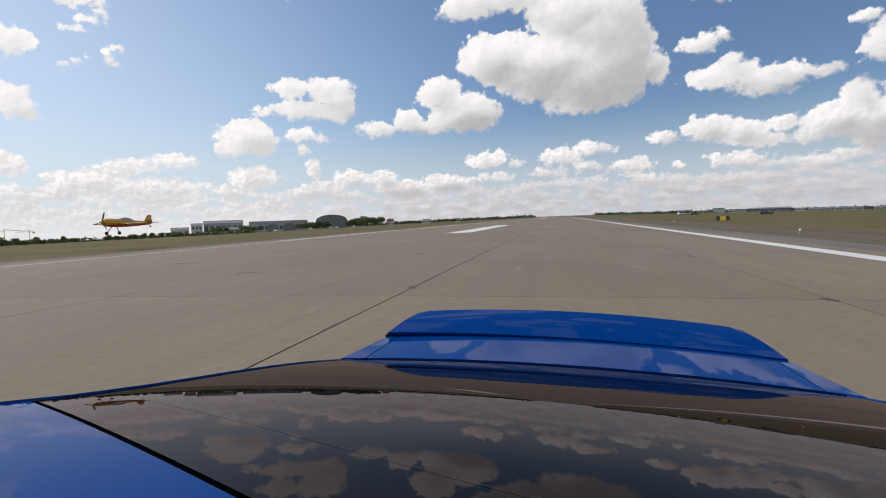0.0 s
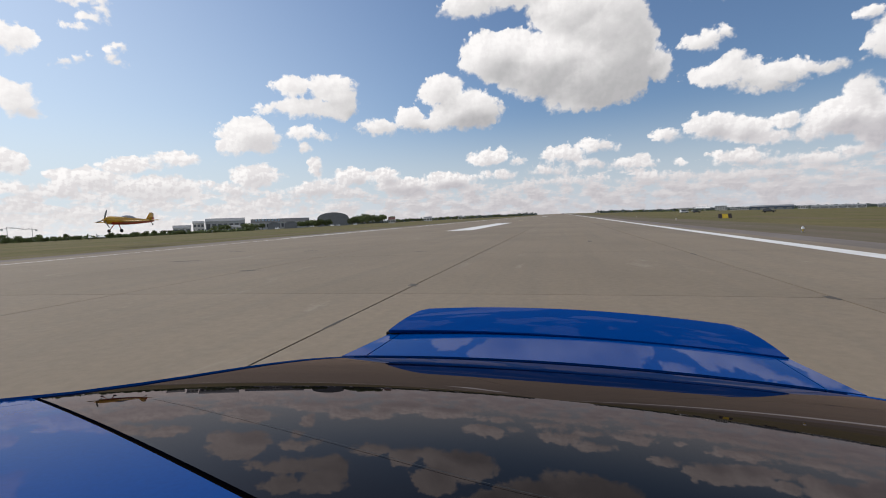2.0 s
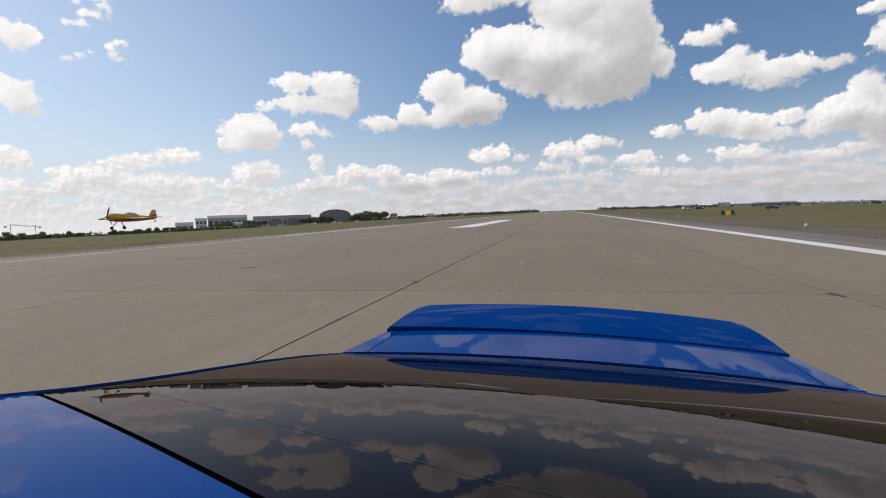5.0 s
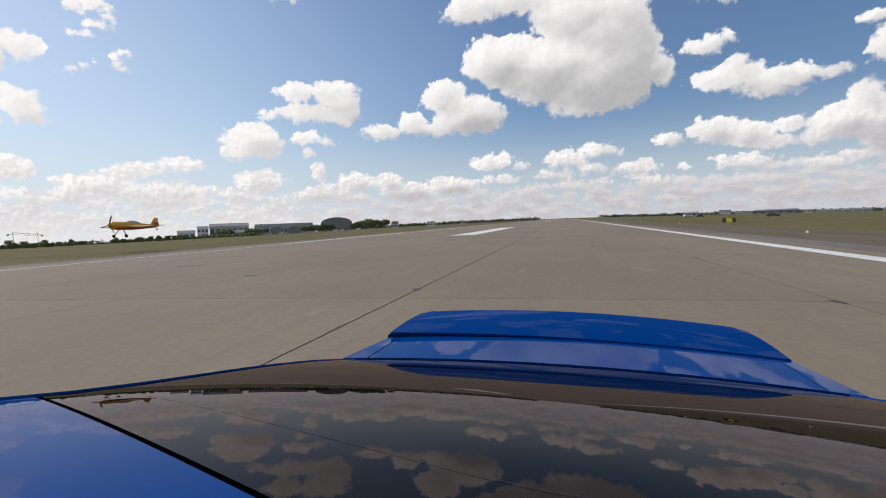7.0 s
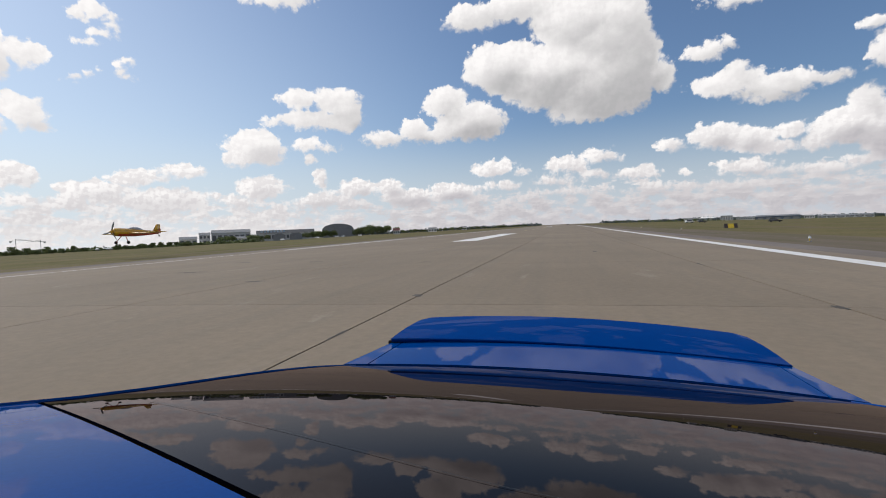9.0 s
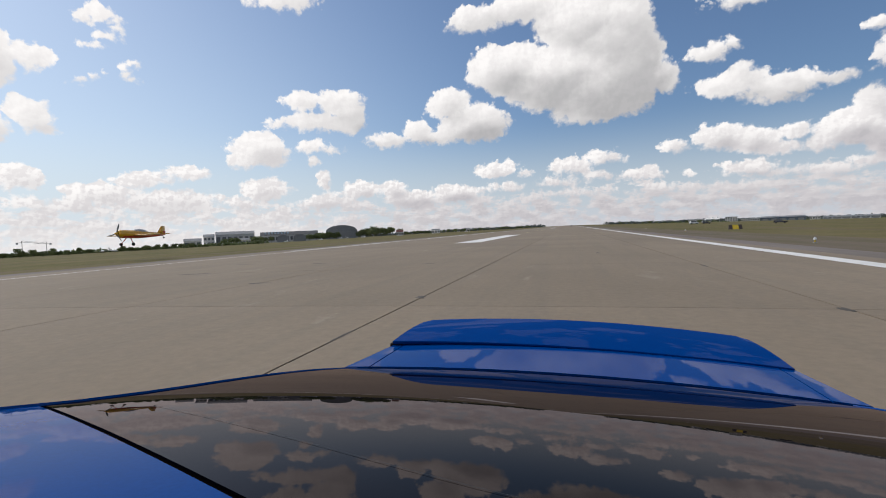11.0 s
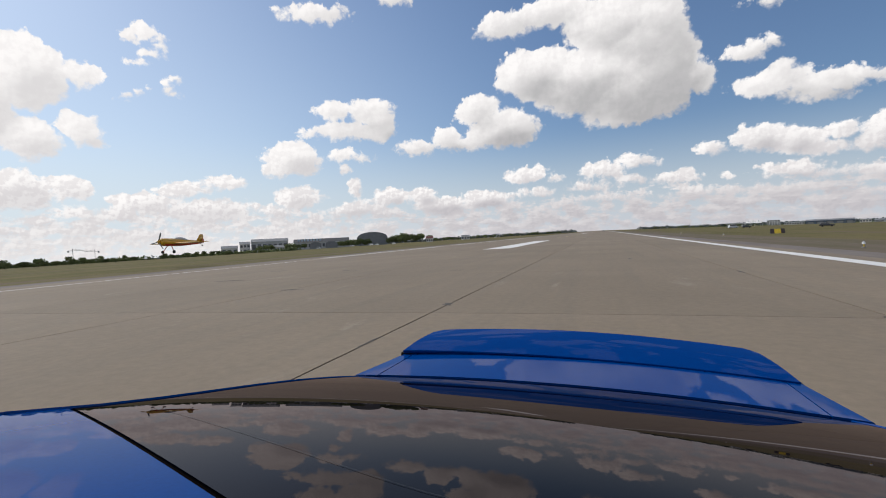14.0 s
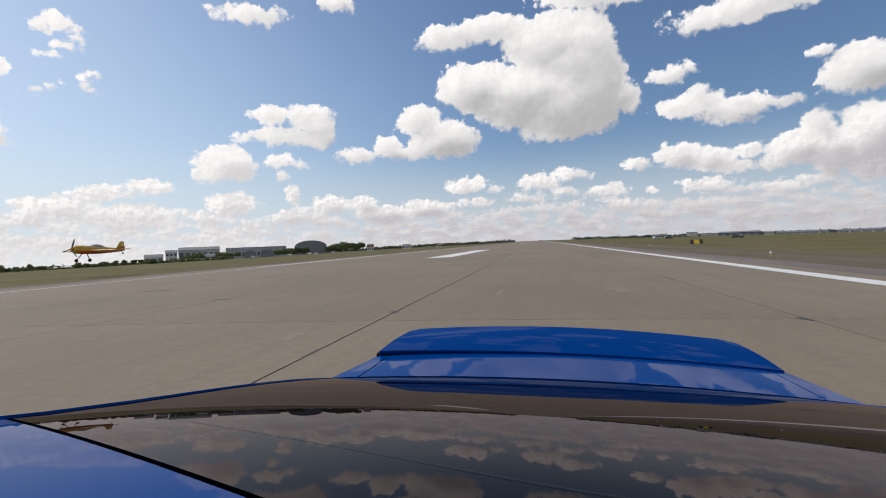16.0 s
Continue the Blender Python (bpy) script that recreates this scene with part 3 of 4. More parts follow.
def build_car():
    car = new("sports_car")
    tagged(car, "glossy blue sports coupe with a black rear window and tail spoiler", "car")

    def add(name, bm, mat, label="", parent=None, smooth=True):
        return part(name, bm, mat, parent or car, label, smooth)

    def inset(y):
        return 0.022 + 0.025 * math.exp(-max(0.0, y - 0.5) / 0.12)
    add("rear_window", slab(patch_rows(lambda x: seam_y(x) + 0.001, lambda x: rear_y(x) - 0.010, lambda y: half(y) - inset(y)), 0.006), TINT,
        "black tinted fastback rear window")
    add("roof_panel", slab(patch_rows(lambda x: -1.15 + 0.12 * x * x, lambda x: seam_y(x) - 0.006, lambda y: half(y) - inset(y)), 0.008), BLUE)
    add("window_seal", slab(patch_rows(lambda x: seam_y(x) - 0.008, lambda x: rear_y(x) + 0.008, lambda y: half(y) - inset(y) + 0.008, lift=-0.007), 0.01), BLACK)
    # side rails of the cabin: a blue rim that rolls over into the flanks
    for side in (-1, 1):
        rows = []
        for j in range(31):
            y = -1.15 + (1.4 + 1.15) * j / 30
            row = []
            for dx, dz in ((0.004 - inset(y), -0.003), (-0.6 * inset(y), 0.000), (0.0, 0.009), (0.010, 0.024), (0.022, 0.05), (0.05, 0.14), (0.10, 0.30)):
                x = half(y) + dx
                row.append(spot(side * x, y, fastback(side * (x if dx < 0 else half(y)), y) + dz))
            rows.append(row)
        add("roof_rail", slab(rows, 0.004), BLUE)
    return car, add


car, add = build_car()


def tail_drop(x, y):
    t = (y - rear_y(x)) / 0.32
    return fastback(x, rear_y(x)) - 0.005 + t * (-0.005 + 0.02 * x * x)


def build_tail():
    def skin(x0, x1, nu):
        rows = []
        for j in range(9):
            row = []
            for i in range(nu + 1):
                a, b = x0[0] + (x0[1] - x0[0]) * j / 8, x1[0] + (x1[1] - x1[0]) * j / 8
                x = a + (b - a) * i / nu
                y = rear_y(x) + 0.004 + (1.88 - rear_y(x)) * j / 8
                row.append(spot(x, y, tail_drop(x, y)))
            rows.append(row)
        return slab(rows, 0.006)
    add("tail_panel", skin((-0.664, -0.650), (0.664, 0.650), 26), BLUE, "blue tail panel under the spoiler")
    add("tail_joint", sheet([[spot(x, rear_y(x) + d, tail_drop(x, rear_y(x) + d) + 0.008) for x in (-0.68 + 1.36 * i / 20 for i in range(21))]
                             for d in (-0.012, 0.2, 0.39)]), BLACK)
    for s in (-1, 1):
        a, b = (0.669 * s, 0.655 * s), (0.753 * s, 0.682 * s)
        add("quarter_panel", skin(a if s > 0 else b, b if s > 0 else a, 4), BLUE)
        rows = []
        for j in range(9):
            x = (0.753 - 0.071 * j / 8) * s
            y = rear_y(x) + 0.004 + (1.88 - rear_y(x)) * j / 8
            rows.append([spot(x + s * dx, y, tail_drop(x, y) + dz) for dx, dz in ((0, 0), (0.012, 0.012), (0.03, 0.05), (0.09, 0.16))])
        add("tail_flank", slab(rows, 0.005), BLUE)


def build_spoiler():
    def front(x):
        return spot(x, 1.755 - 0.02 * x * x, 0.441 + 0.046 * x * x + 0.010 * x)

    def back(x):
        return spot(x, 1.95 - 0.03 * x * x, 0.382 + 0.075 * x * x + 0.008 * x)
    rows = []
    n = 40
    for j in range(7):
        t = j / 6
        row = []
        for i in range(n + 1):
            u = -1 + 2 * i / n
            xf, xb = 0.700 * u, 0.618 * u
            p, q = front(xf), back(xb)
            if abs(u) > 0.94:                    # rounded corners
                q = q.lerp(p, ((abs(u) - 0.94) / 0.06) ** 2 * 0.10)
            m = p.lerp(q, t)
            m.z += 0.006 * K * math.sin(math.pi * t)
            row.append(m)
        rows.append(row)
    spoiler = add("spoiler", slab(rows, 0.012), BLUE, "raised blue tail spoiler")
    lip = []
    for dz, dy in ((0.0, 0.0), (0.002, -0.001), (0.004, 0.001), (0.005, 0.010), (0.040, 0.075)):
        lip.append([front(0.700 * (-1 + 2 * i / n)) + Vector((0, dy * K, -dz * K)) for i in range(n + 1)])
    add("spoiler_lip", slab(lip, 0.003), BLUE, "", spoiler)
    for s in (-1, 1):
        bm = bmesh.new()
        a = front(0.69 * s) + Vector((0, 0.01, -0.014))
        box(bm, (a.x - 0.022, a.y - 0.004, a.z - 0.010), (a.x + 0.022, a.y + 0.04, a.z + 0.004), 0.003)
        add("spoiler_bracket", bm, BLACK, "", spoiler)


build_tail()
build_spoiler()


def build_wire():
    """The aerial wire baked into the rear window."""
    rows = []
    for d in (-0.0004, 0.0004):
        row = []
        for i in range(41):
            x = -0.60 + 1.2 * i / 40
            y = 0.315 + 0.36 * math.sqrt(x * x + 0.006) + d
            row.append(spot(x, y, fastback(x, y) - 0.0008))
        rows.append(row)
    add("aerial_wire", sheet(rows), WIRE, "thin pale aerial wire in the glass")


WIRE = material("pale aerial wire", (0.018, 0.022, 0.026), 0.5, spread=0.2, scale=30, spec=0.2)
build_wire()


def build_lower_body():
    """The rest of the body: flanks, tail, bonnet, windscreen, wheels. Mostly hidden from the roof."""
    def ring(y, w, top, bottom):
        zs = [(0.0, bottom), (0.86, bottom), (0.97, bottom + 0.12), (1.0, (top + bottom) / 2), (0.97, top - 0.10), (0.88, top - 0.02), (0.0, top)]
        right = [(w * a, y, z) for a, z in zs]
        left = [(-x, yy, z) for x, yy, z in right[1:-1]][::-1]
        return right + left
    sections = [(-3.05, 0.55, 0.62, 0.28), (-2.95, 0.72, 0.68, 0.20), (-2.6, 0.86, 0.76, 0.15), (-2.1, 0.91, 0.85, 0.14), (-1.5, 0.91, 0.92, 0.14),
                (-0.8, 0.90, 0.93, 0.14), (0.0, 0.91, 0.94, 0.14), (0.7, 0.93, 0.96, 0.15), (1.2, 0.92, 0.98, 0.17), (1.45, 0.84, 0.97, 0.22),
                (1.62, 0.74, 0.93, 0.30), (1.68, 0.66, 0.85, 0.36)]
    add("body", loft([ring(*s) for s in sections]), BLUE)
    # windscreen and side windows
    rows = []
    for j in range(9):
        t = j / 8
        y = -1.0 - 0.62 * t
        z = EYE_H - K * fastback(0, -1.15) - 0.004 - 0.34 * t ** 1.2
        rows.append([((-1 + 2 * i / 12) * (0.72 + 0.06 * t), y - 0.10 * (1 - (-1 + 2 * i / 12) ** 2) * 0.6, z - 0.02 * (-1 + 2 * i / 12) ** 2) for i in range(13)])
    add("windscreen", slab(rows, 0.006), TINT)
    for s in (-1, 1):
        rows = []
        for j in range(13):
            y = -0.95 + 1.9 * j / 12
            yy = y / K
            top = EYE_H - K * (fastback(s * half(yy), yy) + 0.06)
            rows.append([(s * (K * half(yy) + 0.022 + 0.05 * t), y, top + (0.94 - top) * t) for t in (0, 0.5, 1)])
        add("side_window", slab(rows, 0.005), TINT)
        bm = boxed((s * 0.98 - 0.09, -0.95, 0.96), (s * 0.98 + 0.09, -0.80, 1.08), 0.03)
        add("wing_mirror", bm, BLUE)
        bm = boxed((s * 0.55 - 0.16, 1.60, 0.70), (s * 0.55 + 0.16, 1.72, 0.79), 0.02)
        add("tail_lamp", bm, LAMP_RED, "red tail lamp")
        bm = boxed((s * 0.62 - 0.13, -2.98, 0.56), (s * 0.62 + 0.13, -2.80, 0.70), 0.04)
        add("headlamp", bm, LAMP_CLEAR, "clear headlamp")
        for y in (-2.15, 0.75):
            wheel = new("wheel")
            wheel.parent = car
            c = Vector((s * 0.80, y, 0.335 + ground_z(s * 0.8) + s * 0.80 * 0.044))
            bm = bmesh.new()
            tyre = [(0.20, -0.12), (0.31, -0.12), (0.335, -0.09), (0.335, 0.09), (0.31, 0.12), (0.20, 0.12)]
            n = 32
            v = [[bm.verts.new((c.x + w, c.y + r * math.cos(2 * math.pi * i / n), c.z + r * math.sin(2 * math.pi * i / n))) for r, w in tyre] for i in range(n)]
            for i in range(n):
                a, b = v[i], v[(i + 1) % n]
                for m in range(len(tyre)):
                    q = (m + 1) % len(tyre)
                    bm.faces.new((a[m], a[q], b[q], b[m]))
            add("tyre", bm, TYRE, "", wheel)
            bm = bmesh.new()
            rod(bm, (c.x + s * 0.06, c.y, c.z), (c.x + s * 0.11, c.y, c.z), 0.055, seg=16)
            for i in range(5):
                d = Vector((0, math.cos(1.2566 * i), math.sin(1.2566 * i)))
                rod(bm, Vector((c.x + s * 0.10, c.y, c.z)) + d * 0.04, Vector((c.x + s * 0.085, c.y, c.z)) + d * 0.205, 0.03, 0.022)
            add("rim", bm, ALLOY, "", wheel)


build_lower_body()
lean_about = Matrix.Translation((0, 0, EYE_H)) @ Matrix.Rotation(LEAN, 4, "Y") @ Matrix.Translation((0, 0, -EYE_H))
car.matrix_world = lean_about

# ---- the yellow aeroplane, just off the ground beside the runway ----
def build_aeroplane(x, y, z):
    plane = new("aeroplane")
    tagged(plane, "yellow and red single-seat aerobatic aeroplane flying low over the grass", "aeroplane")

    def add(name, bm, mat, label="", parent=None, smooth=True):
        return part(name, bm, mat, parent or plane, label, smooth)
    # fuselage along y, nose towards -y
    rings = [(-2.75, 0.30, 0.32, 0.0), (-2.55, 0.52, 0.50, 0.0), (-1.9, 0.55, 0.55, 0.0), (-1.0, 0.50, 0.56, -0.01), (0.2, 0.42, 0.52, 0.0), (1.4, 0.30, 0.40, 0.03),
             (2.6, 0.17, 0.28, 0.07), (3.6, 0.07, 0.16, 0.10)]
    add("fuselage", loft([oval(0, yy, zz, rx, rz * 0.86, 18) for yy, rx, rz, zz in rings]), PLANE_YELLOW)
    belly = [(-2.3, 0.44, 0.30, -0.27), (-1.4, 0.46, 0.30, -0.29), (0.0, 0.40, 0.28, -0.27), (1.4, 0.28, 0.24, -0.16), (2.6, 0.17, 0.19, -0.04), (3.55, 0.08, 0.12, 0.05)]
    add("belly_stripe", loft([oval(0, yy, zz * 0.86, rx * 1.02, rz * 0.86, 16) for yy, rx, rz, zz in belly]), PLANE_RED, "red painted belly")
    can = [(-0.75, 0.06, 0.05, 0.48), (-0.45, 0.24, 0.20, 0.50), (0.0, 0.29, 0.31, 0.50), (0.5, 0.27, 0.30, 0.47), (1.0, 0.18, 0.20, 0.42), (1.35, 0.04, 0.06, 0.38)]
    add("canopy", loft([oval(0, yy, zz - 0.07, rx, rz * 0.8, 16) for yy, rx, rz, zz in can]), CANOPY, "smoky bubble canopy")
    # wing
    for s in (-1, 1):
        rows = []
        for t in (0.0, 0.25, 0.5, 0.75, 0.97, 1.0):
            chord = 1.55 - 0.62 * t
            y0, th = -1.15 + 0.18 * t, 0.10 * (1 - 0.5 * t) * (0.4 if t == 1.0 else 1)
            rows.append([(s * (0.3 + 3.55 * t), y0 + chord * c, -0.12 + th * h) for c, h in
                         ((0, 0), (0.06, 0.7), (0.3, 1.0), (0.7, 0.5), (1, 0.0), (0.7, -0.5), (0.3, -0.9), (0.06, -0.6))])
        wing = add("wing", loft(rows), PLANE_YELLOW)
        add("aileron", boxed((s * 2.0 - 1.3, 0.17, -0.15), (s * 2.0 + 1.3, 0.30, -0.11), 0.01), PLANE_RED, "red trailing edge", wing, False)
        rows = []
        for t in (0.0, 0.5, 1.0):
            chord = 0.95 - 0.35 * t
            rows.append([(s * (0.05 + 1.35 * t), 2.75 + 0.15 * t + chord * c, 0.16 + 0.05 * h) for c, h in ((0, 0), (0.3, 1), (1, 0), (0.3, -1))])
        add("tailplane", loft(rows), PLANE_YELLOW)
        leg = bmesh.new()
        rod(leg, (s * 0.28, -1.35, -0.40), (s * 0.92, -1.55, -1.20), 0.055, 0.04)
        add("gear_leg", leg, PLANE_RED)
        wheel = bmesh.new()
        rod(wheel, (s * 0.86, -1.55, -1.22), (s * 1.0, -1.55, -1.22), 0.20, seg=18)
        bmesh.ops.bevel(wheel, geom=[e for e in wheel.edges if abs(e.calc_length()) < 0.1], offset=0.03, segments=1, affect="EDGES")
        add("wheel", wheel, TYRE)
    fin = []
    for zz, y0, y1, w in ((0.15, 2.55, 3.75, 0.06), (0.6, 2.85, 3.78, 0.05), (1.05, 3.15, 3.80, 0.04), (1.15, 3.28, 3.74, 0.02)):
        fin.append([(w * a, y0 + (y1 - y0) * c, zz) for a, c in ((0, 0), (1, 0.3), (0.3, 1), (-0.3, 1), (-1, 0.3))])
    add("fin", loft(fin), PLANE_YELLOW)
    add("rudder", boxed((-0.03, 3.52, 0.02), (0.03, 3.86, 0.55), 0.01), PLANE_RED, "red rudder", None, False)
    tail = bmesh.new()
    rod(tail, (0, 3.3, -0.02), (0, 3.6, -0.28), 0.025)
    rod(tail, (-0.04, 3.62, -0.32), (0.04, 3.62, -0.32), 0.09, seg=12)
    add("tail_wheel", tail, BLACK)
    spin = bmesh.new()
    rod(spin, (0, -2.74, 0), (0, -3.15, 0), 0.22, 0.03, 16)
    add("spinner", spin, PLANE_YELLOW)
    for i in range(3):
        a = radians(20 + 120 * i)
        d = Vector((math.sin(a), 0, math.cos(a)))
        side = Vector((math.cos(a), 0.35, -math.sin(a)))
        rings = []
        for r, w in ((0.15, 0.05), (0.5, 0.10), (0.95, 0.09), (1.2, 0.04)):
            c = Vector((0, -2.88, 0)) + d * r
            rings.append([c + side * w, c + Vector((0, 0.02, 0)), c - side * w, c - Vector((0, 0.02, 0))])
        add("propeller_blade", loft(rings), STEEL)
    plane.matrix_world = pose(x, y, z, -2.5, 0, 0)


build_aeroplane(-50.5, 45.0, 2.55)


# ---- buildings ----
def rise(az, dist, el):
    """The height over the ground of what stands at that bearing and shows that many degrees high."""
    return EYE_H + dist * math.tan(radians(el)) - at(az, dist)[2]


def house(name, label, az0, az1, dist, el, depth, wall, roof, windows=0, floors=1, roof_rise=0.18, doors=0, category="building"):
    """A building that faces the runway, with a pitched sheet roof, eaves, windows and doors."""
    x0, y0, _ = at(az0, dist)
    x1, y1, _ = at(az1, dist)
    mid = at((az0 + az1) / 2, dist)
    width = math.hypot(x1 - x0, y1 - y0)
    top = rise((az0 + az1) / 2, dist, el)
    ob = new(name)
    tagged(ob, label, category)
    h = top * (1 - roof_rise)
    part("wall", boxed((-width / 2, 0, -1.5), (width / 2, depth, h)), wall, ob)
    e = 0.4
    ring = [(-width / 2 - e, -e, h), (width / 2 + e, -e, h), (width / 2 + e, depth + e, h), (-width / 2 - e, depth + e, h)]
    bm = bmesh.new()
    v = [bm.verts.new(p) for p in ring] + [bm.verts.new((-width / 2 - e, depth / 2, top)), bm.verts.new((width / 2 + e, depth / 2, top))]
    for f in ((0, 1, 5, 4), (3, 2, 5, 4), (0, 4, 3), (1, 5, 2), (0, 1, 2, 3)):
        bm.faces.new([v[i] for i in f])
    part("roof", bm, roof, ob)
    n = windows
    if n:
        wm = fm = None
        for fl in range(floors):
            for i in range(n):
                cx = -width / 2 + width * (i + 0.5) / n
                zz = h * (fl + 0.5) / floors
                w, hh = min(width / n * 0.32, 3.5), h / floors * 0.26
                if wm is None:
                    wm = mesh_of("window", boxed((-w, -0.06, -hh), (w, 0.1, hh)), PANE)
                    fm = mesh_of("frame", boxed((-w - 0.25, -0.04, -hh - 0.3), (w + 0.25, 0.06, -hh)), WALL_WHITE)
                win = new("window", wm)
                win.parent, win.location = ob, (cx, 0, zz)
                sill = new("sill", fm)
                sill.parent = win
    for i in range(doors):
        cx = -width / 2 + width * (i + 0.5) / doors
        part("door", boxed((cx - width / doors * 0.3, -0.1, -1.0), (cx + width / doors * 0.3, 0.1, h * 0.62)), STEEL, ob)
    turn = math.degrees(math.atan2(y1 - y0, x1 - x0))
    ob.matrix_world = pose(mid[0], mid[1], mid[2], 0, 0, turn)
    return ob, width, h


def arch_hangar(az0, az1, dist, el, depth, label, mat=None):
    x0, y0, _ = at(az0, dist)
    x1, y1, _ = at(az1, dist)
    mid = at((az0 + az1) / 2, dist)
    width = math.hypot(x1 - x0, y1 - y0)
    top = rise((az0 + az1) / 2, dist, el)
    ob = new("hangar")
    tagged(ob, label, "hangar")

    def arc(y, k=1.0, base=-1.5):
        pts = [(-width / 2 * k, y, base), (-width / 2 * k, y, top * 0.42 * k)]
        pts += [(-width / 2 * k * math.cos(math.pi * i / 12), y, k * (top * 0.42 + top * 0.58 * math.sin(math.pi * i / 12) ** 0.75)) for i in range(1, 12)]
        return pts + [(width / 2 * k, y, top * 0.42 * k), (width / 2 * k, y, base)]
    part("shell", loft([arc(0), arc(depth)]), mat or HANGAR, ob)
    part("eave_rib", loft([arc(-0.9, 1.015), arc(-0.05, 1.015)]), ROOF_GREY, ob)
    n = 6
    for i in range(n):
        a, b = -width * 0.36 + width * 0.72 * i / n, -width * 0.36 + width * 0.72 * (i + 0.94) / n
        part("door_leaf", boxed((a, -1.1, -1.0), (b, -0.95 + 0.2 * (i % 2), top * 0.55)), STEEL, ob)
    ob.matrix_world = pose(mid[0], mid[1], mid[2], 0, 0, math.degrees(math.atan2(y1 - y0, x1 - x0)))


def sign_band(az0, az1, dist, el, count):
    """A row of letters that cannot be made out, as bars along a roof."""
    board = new("roof_sign")
    tagged(board, "row of pale blue letters along a long roof", "sign")
    x0, y0, z0 = at(az0, dist)
    x1, y1, z1 = at(az1, dist)
    width = math.hypot(x1 - x0, y1 - y0)
    top = rise((az0 + az1) / 2, dist, el)
    for i in range(count):
        cx = -width / 2 + width * (i + 0.5) / count
        part("letter", boxed((cx - width / count * 0.3, -0.3, top - 3.2), (cx + width / count * 0.3, 0.0, top), 0.05), LETTER_BLUE, board)
    part("rail", boxed((-width / 2, 0.02, top - 3.6), (width / 2, 0.3, top - 3.1)), STEEL, board)
    mid = at((az0 + az1) / 2, dist)
    board.matrix_world = pose(mid[0], mid[1], mid[2], 0, 0, math.degrees(math.atan2(y1 - y0, x1 - x0)))


house("terminal_building", "long grey hall with a low grey sheet roof", -41.2, -37.2, 640, 0.86, 26, WALL_GREY, ROOF_GREY, 7, 1, 0.22)
house("annex", "white two-storey block beside the grey hall", -42.4, -41.3, 630, 0.62, 18, WALL_WHITE, ROOF_GREY, 3, 2, 0.20)
house("shed", "low pale shed with a sheet roof", -44.3, -42.6, 610, 0.22, 14, WALL_WHITE, ROOF_GREY, 3, 1, 0.3)
house("long_shed", "long dark workshop with a sagging sheet roof", -36.6, -30.2, 760, 0.62, 20, WALL_GREY, HANGAR, 16, 1, 0.34)
sign_band(-36.2, -33.4, 752, 0.60, 8)
arch_hangar(-29.3, -25.6, 740, 1.10, 45, "dark arched hangar of corrugated sheet with grey doors")
arch_hangar(-33.0, -31.6, 560, 0.25, 18, "small rusty arched aircraft shelter", ROOF_RED)
arch_hangar(-34.8, -33.5, 555, 0.22, 18, "small rusty arched aircraft shelter", ROOF_RED)
house("shed", "low grey shed with a sheet roof", -38.8, -37.6, 560, 0.05, 10, WALL_WHITE, ROOF_GREY, 4, 1, 0.3)
house("white_house", "small white house with a grey roof", -20.9, -20.1, 640, 0.30, 8, WALL_WHITE, ROOF_RED, 3, 1, 0.4)
house("white_house", "small white house with a grey roof", -16.6, -15.6, 900, 0.22, 8, TENT, ROOF_GREY, 3, 1, 0.3)
house("white_house", "small white house with a grey roof", -12.6, -11.9, 1200, 0.20, 8, TENT, ROOF_GREY, 3, 1, 0.3)
house("factory_hall", "far white factory hall with a flat roof", 12.3, 14.0, 1250, 0.10, 30, WALL_WHITE, ROOF_GREY, 8, 1, 0.1)
house("control_block", "pale concrete control block over the trees", 15.9, 17.0, 1250, 0.22, 25, WALL_WHITE, WALL_GREY, 5, 4, 0.06)
house("factory_hall", "far pale factory hall with a flat roof", 17.3, 18.9, 1200, -0.08, 30, WALL_WHITE, ROOF_GREY, 8, 1, 0.1)
house("blue_hangar", "long dark blue hangar hall with a grey roof", 19.0, 22.6, 1150, 0.08, 40, WALL_BLUE, ROOF_GREY, 10, 1, 0.3, 5, "hangar")
house("factory_hall", "far pale factory hall with a flat roof", 22.9, 23.7, 1150, -0.08, 30, WALL_WHITE, ROOF_GREY, 4, 1, 0.1)
house("grey_hangar", "long grey hangar hall with a sheet roof", 23.9, 27.9, 1150, -0.12, 40, WALL_GREY, ROOF_GREY, 12, 1, 0.3, 6, "hangar")
house("grey_hangar", "long grey hangar hall with a sheet roof", 28.6, 33.5, 1150, -0.15, 40, WALL_GREY, ROOF_GREY, 12, 1, 0.3, 6, "hangar")


def build_tent(az, dist, w, h):
    ob = new("tent")
    tagged(ob, "white pointed canvas pavilion on the grass", "tent", "pavilions on the field")
    bm = bmesh.new()
    v = [bm.verts.new(p) for p in ((-w, -w, h * 0.5), (w, -w, h * 0.5), (w, w, h * 0.5), (-w, w, h * 0.5), (0, 0, h))]
    mid = [bm.verts.new(p) for p in ((-w * 0.4, -w * 0.4, h * 0.68), (w * 0.4, -w * 0.4, h * 0.68), (w * 0.4, w * 0.4, h * 0.68), (-w * 0.4, w * 0.4, h * 0.68))]
    for i in range(4):
        j = (i + 1) % 4
        bm.faces.new((v[i], v[j], mid[j], mid[i]))
        bm.faces.new((mid[i], mid[j], v[4]))
    part("canopy", bm, TENT, ob)
    for sx in (-1, 1):
        for sy in (-1, 1):
            part("pole", rod(bmesh.new(), (sx * w * 0.97, sy * w * 0.97, -0.5), (sx * w * 0.97, sy * w * 0.97, h * 0.5), 0.12), TENT, ob)
    ob.matrix_world = Matrix.Translation(at(az, dist))


